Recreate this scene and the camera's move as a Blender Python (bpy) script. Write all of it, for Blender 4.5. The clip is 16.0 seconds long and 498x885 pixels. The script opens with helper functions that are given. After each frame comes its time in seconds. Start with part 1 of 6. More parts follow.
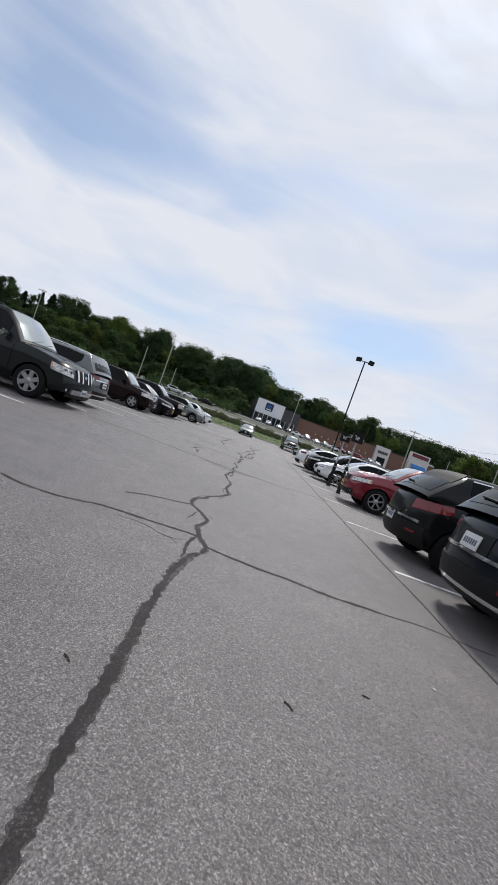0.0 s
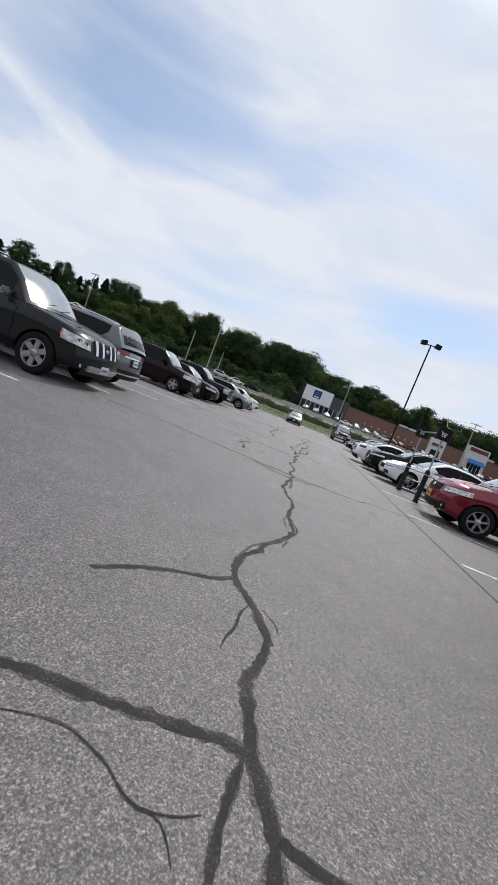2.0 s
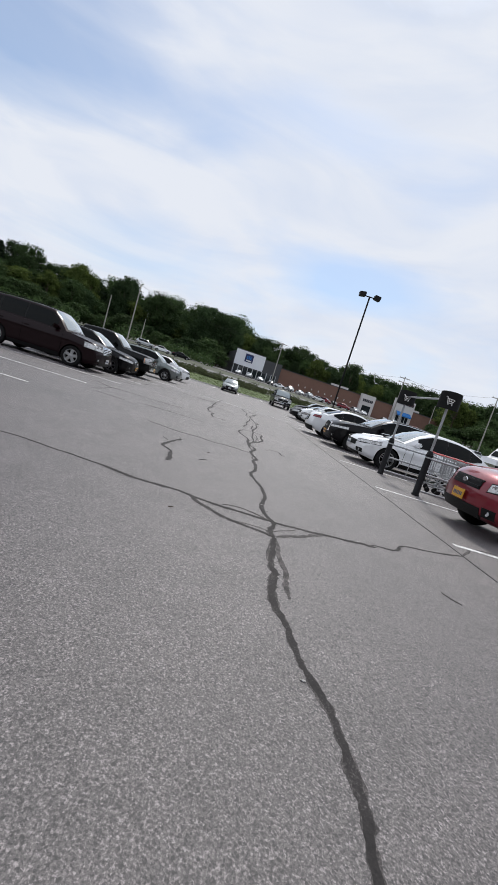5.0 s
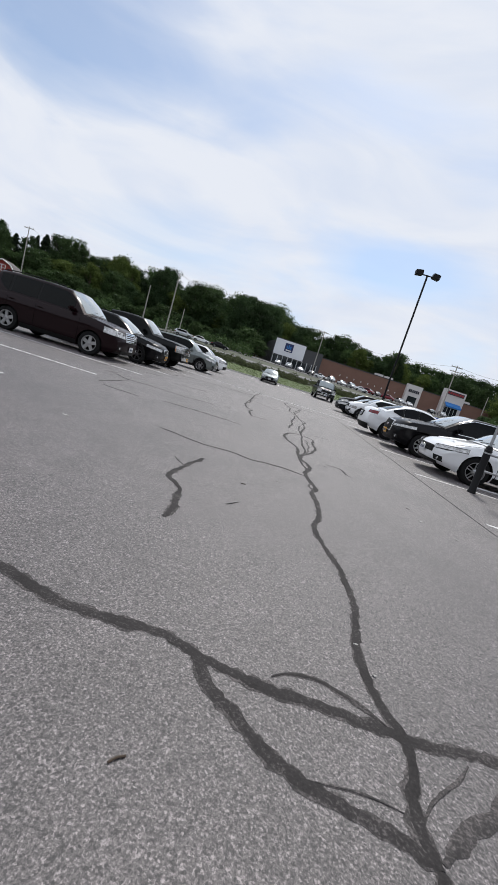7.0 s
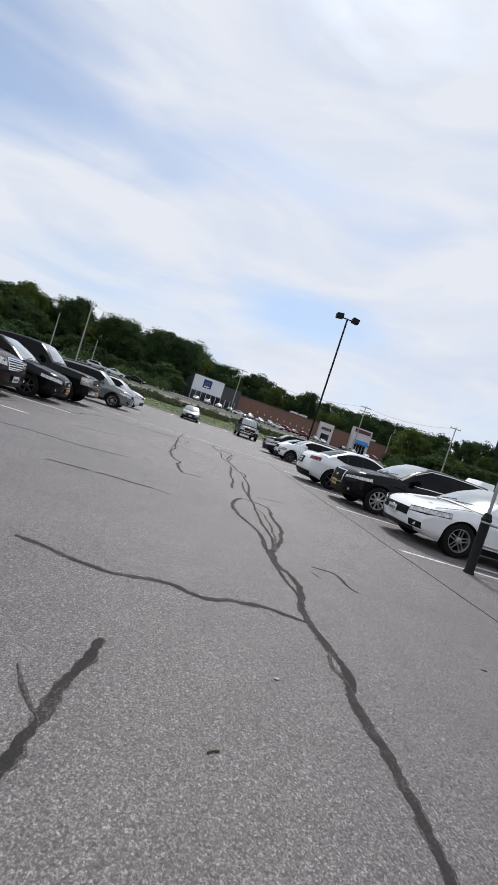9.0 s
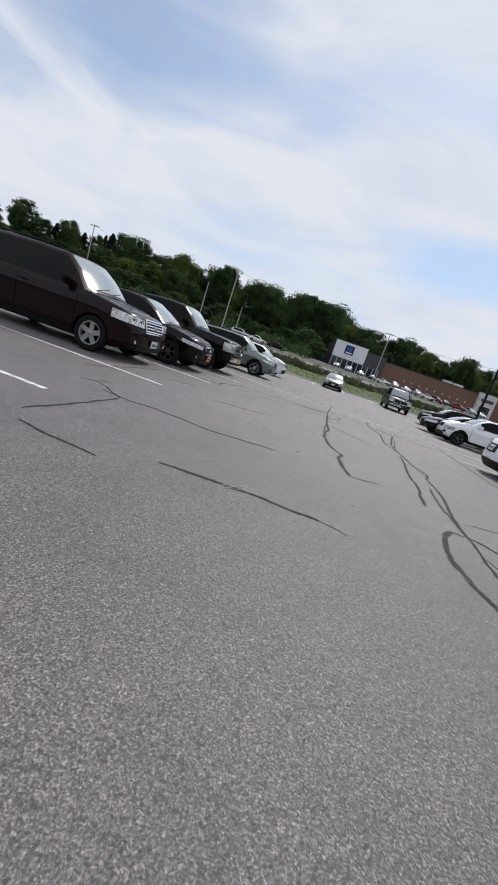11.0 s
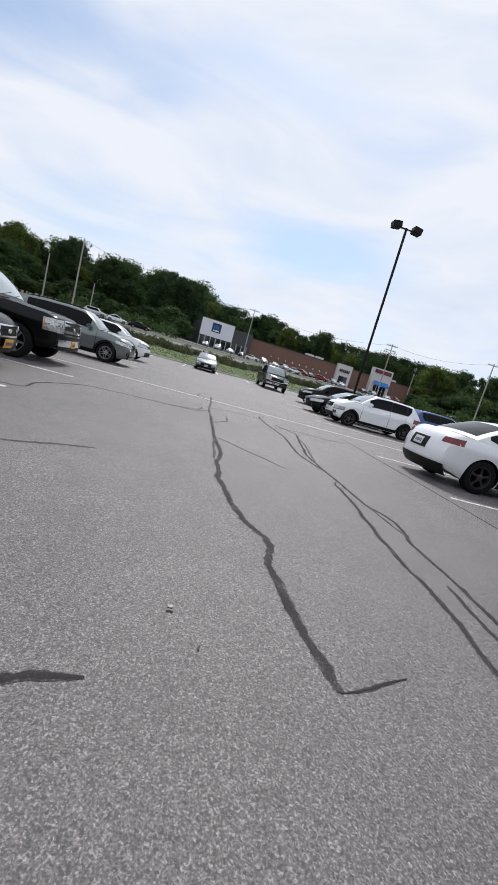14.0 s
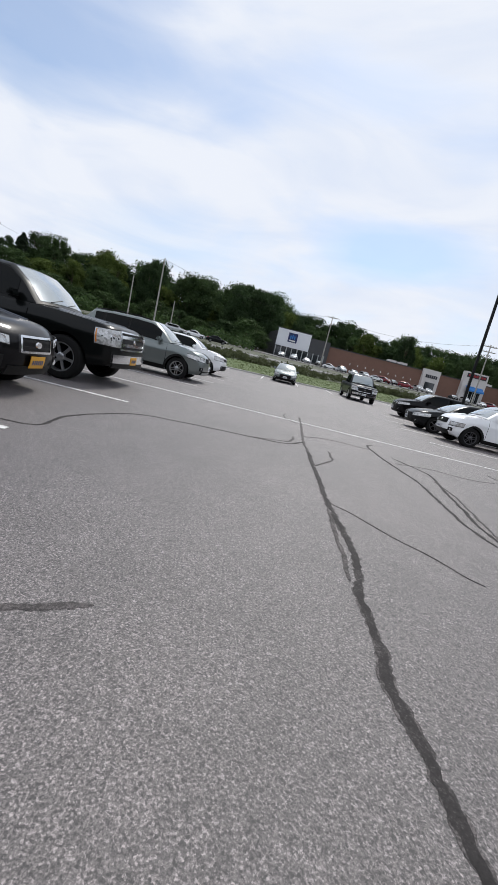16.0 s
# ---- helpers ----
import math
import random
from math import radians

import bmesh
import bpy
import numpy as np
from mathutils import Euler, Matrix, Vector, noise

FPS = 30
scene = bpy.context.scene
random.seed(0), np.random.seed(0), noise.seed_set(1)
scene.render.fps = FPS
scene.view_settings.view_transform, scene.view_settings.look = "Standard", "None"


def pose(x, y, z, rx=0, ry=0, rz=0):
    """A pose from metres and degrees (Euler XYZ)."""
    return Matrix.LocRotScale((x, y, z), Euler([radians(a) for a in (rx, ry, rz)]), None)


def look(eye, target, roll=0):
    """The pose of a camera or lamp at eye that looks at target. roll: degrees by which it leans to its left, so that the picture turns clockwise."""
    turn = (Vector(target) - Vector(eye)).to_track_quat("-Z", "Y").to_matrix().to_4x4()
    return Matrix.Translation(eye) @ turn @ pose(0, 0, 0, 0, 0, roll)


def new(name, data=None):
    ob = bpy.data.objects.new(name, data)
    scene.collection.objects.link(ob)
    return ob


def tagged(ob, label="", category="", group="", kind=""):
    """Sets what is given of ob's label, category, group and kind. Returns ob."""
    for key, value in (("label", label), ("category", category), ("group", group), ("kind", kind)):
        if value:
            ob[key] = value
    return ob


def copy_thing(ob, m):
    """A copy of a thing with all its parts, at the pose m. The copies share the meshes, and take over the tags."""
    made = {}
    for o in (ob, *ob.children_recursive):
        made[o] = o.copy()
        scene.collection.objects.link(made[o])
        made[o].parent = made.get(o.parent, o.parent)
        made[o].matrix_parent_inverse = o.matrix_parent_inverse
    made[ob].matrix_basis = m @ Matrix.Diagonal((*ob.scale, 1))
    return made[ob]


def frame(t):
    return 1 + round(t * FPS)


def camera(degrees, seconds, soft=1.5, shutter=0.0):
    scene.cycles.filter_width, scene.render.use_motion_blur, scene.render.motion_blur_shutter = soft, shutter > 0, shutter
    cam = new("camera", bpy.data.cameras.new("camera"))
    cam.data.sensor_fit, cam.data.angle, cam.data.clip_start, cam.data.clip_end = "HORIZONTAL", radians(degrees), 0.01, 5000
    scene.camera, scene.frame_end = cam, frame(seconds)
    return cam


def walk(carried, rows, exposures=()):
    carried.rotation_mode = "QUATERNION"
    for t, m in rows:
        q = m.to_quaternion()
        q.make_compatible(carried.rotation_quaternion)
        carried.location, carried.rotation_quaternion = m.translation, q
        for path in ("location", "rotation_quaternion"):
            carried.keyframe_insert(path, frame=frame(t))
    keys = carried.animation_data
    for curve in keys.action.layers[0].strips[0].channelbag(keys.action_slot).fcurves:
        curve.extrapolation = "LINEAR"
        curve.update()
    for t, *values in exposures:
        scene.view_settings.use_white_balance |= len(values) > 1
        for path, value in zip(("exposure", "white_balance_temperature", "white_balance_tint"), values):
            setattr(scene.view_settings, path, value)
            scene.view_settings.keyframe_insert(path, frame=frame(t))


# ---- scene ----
cam = camera(62.95, 16.0)
walk(cam, [
    (0, look((1.810, -0.639, 1.114), (1.577, 9.354, 0.802), 19.95)),
    (0.5, look((1.763, -0.050, 1.144), (1.874, 9.930, 0.527), 18.88)),
    (1, look((1.609, 0.635, 1.108), (1.340, 10.585, 0.140), 20.07)),
    (1.5, look((1.510, 1.324, 1.104), (0.901, 11.246, 0.017), 20.03)),
    (2, look((1.344, 1.894, 1.076), (0.208, 11.779, 0.070), 21.37)),
    (2.5, look((1.262, 2.540, 1.131), (0.776, 12.496, 0.334), 20.36)),
    (3, look((1.120, 3.143, 1.107), (0.662, 13.070, -0.010), 21.07)),
    (3.2, look((1.085, 3.429, 1.151), (1.123, 13.368, 0.044), 19.70)),
    (5.3, look((0.799, 6.246, 1.138), (1.653, 16.135, -0.081), 16.25)),
    (5.5, look((0.794, 6.471, 1.139), (2.005, 16.350, 0.162), 14.32)),
    (6, look((0.773, 7.040, 1.095), (1.146, 16.921, -0.393), 17.27)),
    (6.5, look((0.750, 7.732, 1.116), (1.490, 17.584, -0.435), 13.60)),
    (7, look((0.661, 8.301, 1.114), (0.438, 18.147, -0.623), 17.14)),
    (7.5, look((0.538, 8.970, 1.134), (0.709, 18.852, -0.389), 15.89)),
    (8, look((0.429, 9.606, 1.102), (-0.143, 19.456, -0.526), 18.59)),
    (8.5, look((0.319, 10.103, 1.148), (1.203, 20.012, 0.135), 18.24)),
    (9, look((0.219, 10.862, 1.136), (1.664, 20.752, 0.826), 17.93)),
    (9.5, look((0.063, 11.444, 1.161), (1.268, 21.371, 1.217), 15.66)),
    (10, look((-0.034, 12.054, 1.103), (-0.289, 21.975, -0.123), 15.82)),
    (10.2, look((-0.111, 12.265, 1.066), (-1.595, 21.944, -0.964), 18.28)),
    (12.3, look((-0.454, 14.717, 1.111), (-1.680, 24.405, -1.042), 19.87)),
    (12.5, look((-0.485, 14.957, 1.095), (-1.704, 24.637, -1.103), 19.28)),
    (13, look((-0.467, 15.680, 1.160), (-0.096, 25.608, 0.015), 15.27)),
    (13.5, look((-0.573, 16.232, 1.122), (-0.909, 25.909, -1.377), 18.82)),
    (14, look((-0.549, 17.000, 1.141), (1.013, 26.736, -0.527), 15.71)),
    (14.5, look((-0.639, 17.583, 1.068), (-0.128, 27.204, -1.611), 19.25)),
    (15, look((-0.657, 18.265, 1.157), (0.366, 28.080, -0.459), 15.00)),
    (15.5, look((-0.759, 18.902, 1.081), (-1.518, 28.651, -1.009), 17.17)),
    (16, look((-0.840, 19.636, 1.108), (-1.127, 29.450, -0.787), 13.50)),
], exposures=[(0, -0.08), (2.5, -0.03), (5.5, -0.02), (8.5, 0.0), (10, -0.13), (12.5, 0.0), (14, 0.08), (16, 0.08)])  # stops

# ---- world, sun, exposure ----
SUN_EL, SUN_AZ = radians(51), radians(10)
world = bpy.data.worlds.new("hazy_sky")
scene.world = world
world.use_nodes = True
wn, wl = world.node_tree.nodes, world.node_tree.links
wn.clear()
w_out = wn.new("ShaderNodeOutputWorld")
w_sky = wn.new("ShaderNodeTexSky")
w_sky.sky_type, w_sky.sun_disc = "NISHITA", False
w_sky.sun_elevation, w_sky.sun_rotation = SUN_EL, SUN_AZ
w_sky.dust_density, w_sky.air_density = 1.0, 1.0
w_bg = wn.new("ShaderNodeBackground")
w_bg.inputs["Strength"].default_value = 0.118
w_cloud = wn.new("ShaderNodeBackground")
w_cloud.inputs["Strength"].default_value = 0.93
w_mix = wn.new("ShaderNodeMixShader")
w_co = wn.new("ShaderNodeTexCoord")
w_map = wn.new("ShaderNodeMapping")
w_map.inputs["Rotation"].default_value = (radians(18), radians(-28), radians(24))
w_map.inputs["Scale"].default_value = (1.0, 1.5, 3.4)
w_map.inputs["Location"].default_value = (0.35, 0.1, 0.2)
w_noise = wn.new("ShaderNodeTexNoise")
w_noise.inputs["Scale"].default_value = 1.9
w_noise.inputs["Detail"].default_value = 7
w_noise.inputs["Roughness"].default_value = 0.52
w_noise.inputs["Distortion"].default_value = 0.55
w_ramp = wn.new("ShaderNodeValToRGB")
w_ramp.color_ramp.elements[0].position, w_ramp.color_ramp.elements[0].color = 0.12, (0.26, 0.26, 0.26, 1)
w_mid = w_ramp.color_ramp.elements.new(0.37)
w_mid.color = (0.56, 0.56, 0.56, 1)
w_ramp.color_ramp.elements[2].position, w_ramp.color_ramp.elements[2].color = 0.58, (1, 1, 1, 1)
wl.new(w_co.outputs["Generated"], w_map.inputs["Vector"])
wl.new(w_map.outputs["Vector"], w_noise.inputs["Vector"])
w_more = wn.new("ShaderNodeMath")
w_more.operation = "ADD"
w_more.inputs[1].default_value = 0.055
wl.new(w_noise.outputs["Fac"], w_more.inputs[0])
# fine wind-drawn wisps, long across and thin up and down
w_wmap, w_wisp = wn.new("ShaderNodeMapping"), wn.new("ShaderNodeTexNoise")
w_wmap.inputs["Rotation"].default_value = (radians(10), radians(-34), radians(12))
w_wmap.inputs["Scale"].default_value = (1.5, 2.0, 5.6)
w_wisp.inputs["Scale"].default_value, w_wisp.inputs["Detail"].default_value = 1.9, 6
w_wisp.inputs["Roughness"].default_value, w_wisp.inputs["Distortion"].default_value = 0.50, 0.8
w_add = wn.new("ShaderNodeMath")
w_add.operation = "MULTIPLY_ADD"
w_add.inputs[1].default_value = 0.24
w_even = wn.new("ShaderNodeMath")
w_even.operation = "SUBTRACT"
w_even.inputs[1].default_value = 0.115
wl.new(w_co.outputs["Generated"], w_wmap.inputs["Vector"])
wl.new(w_wmap.outputs["Vector"], w_wisp.inputs["Vector"])
wl.new(w_wisp.outputs["Fac"], w_add.inputs[0])
wl.new(w_more.outputs[0], w_add.inputs[2])
wl.new(w_add.outputs[0], w_even.inputs[0])
w_last = w_even.outputs[0]
# the cloud sheet itself is thicker and greyer in places
w_grey = wn.new("ShaderNodeValToRGB")
w_grey.color_ramp.elements[0].position, w_grey.color_ramp.elements[0].color = 0.30, (0.735, 0.81, 0.96, 1)
w_grey.color_ramp.elements[1].position, w_grey.color_ramp.elements[1].color = 0.58, (0.865, 0.905, 0.99, 1)
wl.new(w_wisp.outputs["Fac"], w_grey.inputs["Fac"])
wl.new(w_grey.outputs["Color"], w_cloud.inputs["Color"])
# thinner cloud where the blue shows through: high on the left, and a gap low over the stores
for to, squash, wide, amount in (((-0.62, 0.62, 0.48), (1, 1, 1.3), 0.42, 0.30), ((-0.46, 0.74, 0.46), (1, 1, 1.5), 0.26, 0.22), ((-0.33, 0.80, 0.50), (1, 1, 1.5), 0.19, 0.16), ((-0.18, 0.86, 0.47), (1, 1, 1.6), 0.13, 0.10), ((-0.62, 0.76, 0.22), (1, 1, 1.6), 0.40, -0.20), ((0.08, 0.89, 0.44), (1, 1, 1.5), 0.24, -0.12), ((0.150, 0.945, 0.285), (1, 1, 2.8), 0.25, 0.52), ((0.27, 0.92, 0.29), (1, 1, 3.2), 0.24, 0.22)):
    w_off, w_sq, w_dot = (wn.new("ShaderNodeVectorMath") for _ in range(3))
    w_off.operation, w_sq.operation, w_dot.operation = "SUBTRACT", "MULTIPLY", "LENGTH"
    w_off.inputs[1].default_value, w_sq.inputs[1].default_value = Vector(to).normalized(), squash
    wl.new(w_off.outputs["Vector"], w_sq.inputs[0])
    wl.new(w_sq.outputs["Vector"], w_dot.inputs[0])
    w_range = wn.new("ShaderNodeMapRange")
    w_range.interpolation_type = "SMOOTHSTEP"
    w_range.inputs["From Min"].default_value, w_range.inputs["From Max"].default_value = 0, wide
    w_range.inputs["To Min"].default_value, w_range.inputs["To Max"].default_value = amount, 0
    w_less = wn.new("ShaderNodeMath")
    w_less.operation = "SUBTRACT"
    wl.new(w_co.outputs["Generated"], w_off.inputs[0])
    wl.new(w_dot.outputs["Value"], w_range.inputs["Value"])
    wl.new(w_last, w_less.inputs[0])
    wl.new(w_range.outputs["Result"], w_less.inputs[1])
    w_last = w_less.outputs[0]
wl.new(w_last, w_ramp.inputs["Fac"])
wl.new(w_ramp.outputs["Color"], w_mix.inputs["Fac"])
w_tint = wn.new("ShaderNodeMix")
w_tint.data_type, w_tint.blend_type = "RGBA", "MULTIPLY"
w_tint.inputs["Factor"].default_value = 1
w_tint.inputs[7].default_value = (0.86, 0.98, 1.07, 1)
wl.new(w_sky.outputs["Color"], w_tint.inputs[6])
wl.new(w_tint.outputs[2], w_bg.inputs["Color"])
wl.new(w_bg.outputs["Background"], w_mix.inputs[1])
wl.new(w_cloud.outputs["Background"], w_mix.inputs[2])
wl.new(w_mix.outputs["Shader"], w_out.inputs["Surface"])

sun = new("sun", bpy.data.lights.new("sun", "SUN"))
sun.data.energy, sun.data.angle, sun.data.color = 2.7, radians(10), (1.0, 0.955, 0.90)
sun_from = Vector((math.sin(SUN_AZ) * math.cos(SUN_EL), math.cos(SUN_AZ) * math.cos(SUN_EL), math.sin(SUN_EL)))
sun.matrix_world = look(sun_from * 100, (0, 0, 0))
scene.view_settings.exposure = 0.0


# ---- materials ----
def material(name, base, rough=0.5, metal=0.0, coat=0.0, vary=0.0, scale=4.0, bump=0.0, bump_scale=60.0, spec=0.5, rand=0.0, island=0.0):
    """A surface: base colour, gloss, patchy variation at two scales, fine relief."""
    m = bpy.data.materials.new(name)
    m.use_nodes = True
    n, l = m.node_tree.nodes, m.node_tree.links
    p = n["Principled BSDF"]
    p.inputs["Base Color"].default_value = (*base, 1)
    p.inputs["Roughness"].default_value = rough
    p.inputs["Metallic"].default_value = metal
    p.inputs["Coat Weight"].default_value = coat
    p.inputs["Coat Roughness"].default_value = 0.04
    p.inputs["Specular IOR Level"].default_value = spec
    co = n.new("ShaderNodeTexCoord")
    if vary or rand or island:
        hsv = n.new("ShaderNodeHueSaturation")
        hsv.inputs["Color"].default_value = (*base, 1)
        total = None
        if vary:
            a, b = n.new("ShaderNodeTexNoise"), n.new("ShaderNodeTexNoise")
            a.inputs["Scale"].default_value, b.inputs["Scale"].default_value = scale, scale * 9
            a.inputs["Detail"].default_value = b.inputs["Detail"].default_value = 4
            l.new(co.outputs["Object"], a.inputs["Vector"])
            l.new(co.outputs["Object"], b.inputs["Vector"])
            add = n.new("ShaderNodeMath")
            add.operation = "ADD"
            l.new(a.outputs["Fac"], add.inputs[0])
            l.new(b.outputs["Fac"], add.inputs[1])
            mul = n.new("ShaderNodeMath")
            mul.operation = "MULTIPLY_ADD"
            mul.inputs[1].default_value, mul.inputs[2].default_value = vary, 1 - vary
            l.new(add.outputs[0], mul.inputs[0])
            total = mul.outputs[0]
        if rand or island:
            src = n.new("ShaderNodeObjectInfo").outputs["Random"] if rand else n.new("ShaderNodeNewGeometry").outputs["Random Per Island"]
            r = n.new("ShaderNodeMath")
            r.operation = "MULTIPLY_ADD"
            k = rand or island
            r.inputs[1].default_value, r.inputs[2].default_value = 2 * k, 1 - k
            l.new(src, r.inputs[0])
            if total:
                both = n.new("ShaderNodeMath")
                both.operation = "MULTIPLY"
                l.new(total, both.inputs[0])
                l.new(r.outputs[0], both.inputs[1])
                total = both.outputs[0]
            else:
                total = r.outputs[0]
        l.new(total, hsv.inputs["Value"])
        l.new(hsv.outputs["Color"], p.inputs["Base Color"])
    if bump:
        bn, bb = n.new("ShaderNodeTexNoise"), n.new("ShaderNodeBump")
        bn.inputs["Scale"].default_value, bb.inputs["Strength"].default_value = bump_scale, bump
        bb.inputs["Distance"].default_value = 0.01
        l.new(co.outputs["Object"], bn.inputs["Vector"])
        l.new(bn.outputs["Fac"], bb.inputs["Height"])
        l.new(bb.outputs["Normal"], p.inputs["Normal"])
    return m


def ramp(n, stops):
    r = n.new("ShaderNodeValToRGB")
    while len(r.color_ramp.elements) < len(stops):
        r.color_ramp.elements.new(0.5)
    for e, (pos, c) in zip(r.color_ramp.elements, stops):
        e.position, e.color = pos, (*c, 1) if len(c) == 3 else c
    return r


def asphalt_material():
    """Worn grey parking-lot asphalt with exposed aggregate, faint stains and thin hairline cracks."""
    m = bpy.data.materials.new("worn_asphalt")
    m.use_nodes = True
    n, l = m.node_tree.nodes, m.node_tree.links
    p = n["Principled BSDF"]
    p.inputs["Roughness"].default_value = 0.66
    p.inputs["Diffuse Roughness"].default_value = 1.0
    p.inputs["Specular IOR Level"].default_value = 0.95
    co = n.new("ShaderNodeTexCoord")
    stones = n.new("ShaderNodeTexVoronoi")
    stones.inputs["Scale"].default_value = 175
    grit = n.new("ShaderNodeTexNoise")
    grit.inputs["Scale"].default_value, grit.inputs["Detail"].default_value, grit.inputs["Roughness"].default_value = 125, 5, 0.75
    sep = n.new("ShaderNodeSeparateColor")
    mix = n.new("ShaderNodeMath")
    mix.operation = "MULTIPLY_ADD"
    mix.inputs[1].default_value = 0.40
    g2 = n.new("ShaderNodeMath")
    g2.operation = "MULTIPLY_ADD"
    g2.inputs[1].default_value, g2.inputs[2].default_value = 1.9, -0.65
    stone_ramp = ramp(n, [(0.12, (0.0165, 0.0146, 0.0145)), (0.40, (0.080, 0.0706, 0.0700)), (0.64, (0.180, 0.1590, 0.1575)), (0.94, (0.47, 0.416, 0.413))])
    big, mid = n.new("ShaderNodeTexNoise"), n.new("ShaderNodeTexNoise")
    big.inputs["Scale"].default_value, big.inputs["Detail"].default_value = 0.33, 5
    mid.inputs["Scale"].default_value, mid.inputs["Detail"].default_value = 2.6, 6
    big_ramp = ramp(n, [(0.30, (0.82, 0.82, 0.83)), (0.70, (1.12, 1.11, 1.10))])
    mid_ramp = ramp(n, [(0.28, (0.86, 0.86, 0.86)), (0.62, (1.06, 1.06, 1.06))])
    m1, m2 = n.new("ShaderNodeMix"), n.new("ShaderNodeMix")
    for q in (m1, m2):
        q.data_type, q.blend_type = "RGBA", "MULTIPLY"
        q.inputs["Factor"].default_value = 1
    for tex in (stones, grit, big, mid):
        l.new(co.outputs["Object"], tex.inputs["Vector"])
    l.new(stones.outputs["Color"], sep.inputs["Color"])
    l.new(grit.outputs["Fac"], g2.inputs[0])
    l.new(sep.outputs[0], mix.inputs[0])
    l.new(g2.outputs[0], mix.inputs[2])
    # larger single stones, pale ones standing out and dark pits where one has gone
    single, parts = n.new("ShaderNodeTexVoronoi"), n.new("ShaderNodeSeparateColor")
    single.inputs["Scale"].default_value = 100
    l.new(co.outputs["Object"], single.inputs["Vector"])
    l.new(single.outputs["Color"], parts.inputs["Color"])
    last = mix.outputs[0]
    for k, (limit, amount) in enumerate(((0.87, 0.15), (0.83, -0.20))):
        over, plus = n.new("ShaderNodeMath"), n.new("ShaderNodeMath")
        over.operation, plus.operation = "GREATER_THAN", "MULTIPLY_ADD"
        over.inputs[1].default_value, plus.inputs[1].default_value = limit, amount
        l.new(parts.outputs[k], over.inputs[0])
        l.new(over.outputs[0], plus.inputs[0])
        l.new(last, plus.inputs[2])
        last = plus.outputs[0]
    l.new(last, stone_ramp.inputs["Fac"])
    l.new(big.outputs["Fac"], big_ramp.inputs["Fac"])
    l.new(mid.outputs["Fac"], mid_ramp.inputs["Fac"])
    l.new(stone_ramp.outputs["Color"], m1.inputs[6])
    l.new(big_ramp.outputs["Color"], m1.inputs[7])
    l.new(m1.outputs[2], m2.inputs[6])
    l.new(mid_ramp.outputs["Color"], m2.inputs[7])
    l.new(m2.outputs[2], p.inputs["Base Color"])
    bump = n.new("ShaderNodeBump")
    bump.inputs["Strength"].default_value, bump.inputs["Distance"].default_value = 0.24, 0.005
    l.new(mix.outputs[0], bump.inputs["Height"])
    l.new(bump.outputs["Normal"], p.inputs["Normal"])
    return m


def tar_material():
    """Dull black sealant with grit and worn specks of the stone below."""
    m = bpy.data.materials.new("crack_sealant")
    m.use_nodes = True
    n, l = m.node_tree.nodes, m.node_tree.links
    p = n["Principled BSDF"]
    p.inputs["Roughness"].default_value, p.inputs["Specular IOR Level"].default_value = 0.8, 0.25
    co, a, b = n.new("ShaderNodeTexCoord"), n.new("ShaderNodeTexNoise"), n.new("ShaderNodeTexNoise")
    a.inputs["Scale"].default_value, a.inputs["Detail"].default_value, a.inputs["Roughness"].default_value = 95, 5, 0.75
    b.inputs["Scale"].default_value, b.inputs["Detail"].default_value = 5, 5
    add = n.new("ShaderNodeMath")
    add.operation = "MULTIPLY_ADD"
    add.inputs[1].default_value = 0.55
    r = ramp(n, [(0.60, (0.0165, 0.0150, 0.0150)), (0.84, (0.033, 0.0300, 0.0300)), (0.99, (0.12, 0.108, 0.107))])
    bump = n.new("ShaderNodeBump")
    bump.inputs["Strength"].default_value, bump.inputs["Distance"].default_value = 0.4, 0.004
    l.new(co.outputs["Object"], a.inputs["Vector"])
    l.new(co.outputs["Object"], b.inputs["Vector"])
    l.new(b.outputs["Fac"], add.inputs[0])
    l.new(a.outputs["Fac"], add.inputs[2])
    l.new(add.outputs[0], r.inputs["Fac"])
    l.new(r.outputs["Color"], p.inputs["Base Color"])
    l.new(a.outputs["Fac"], bump.inputs["Height"])
    l.new(bump.outputs["Normal"], p.inputs["Normal"])
    return m


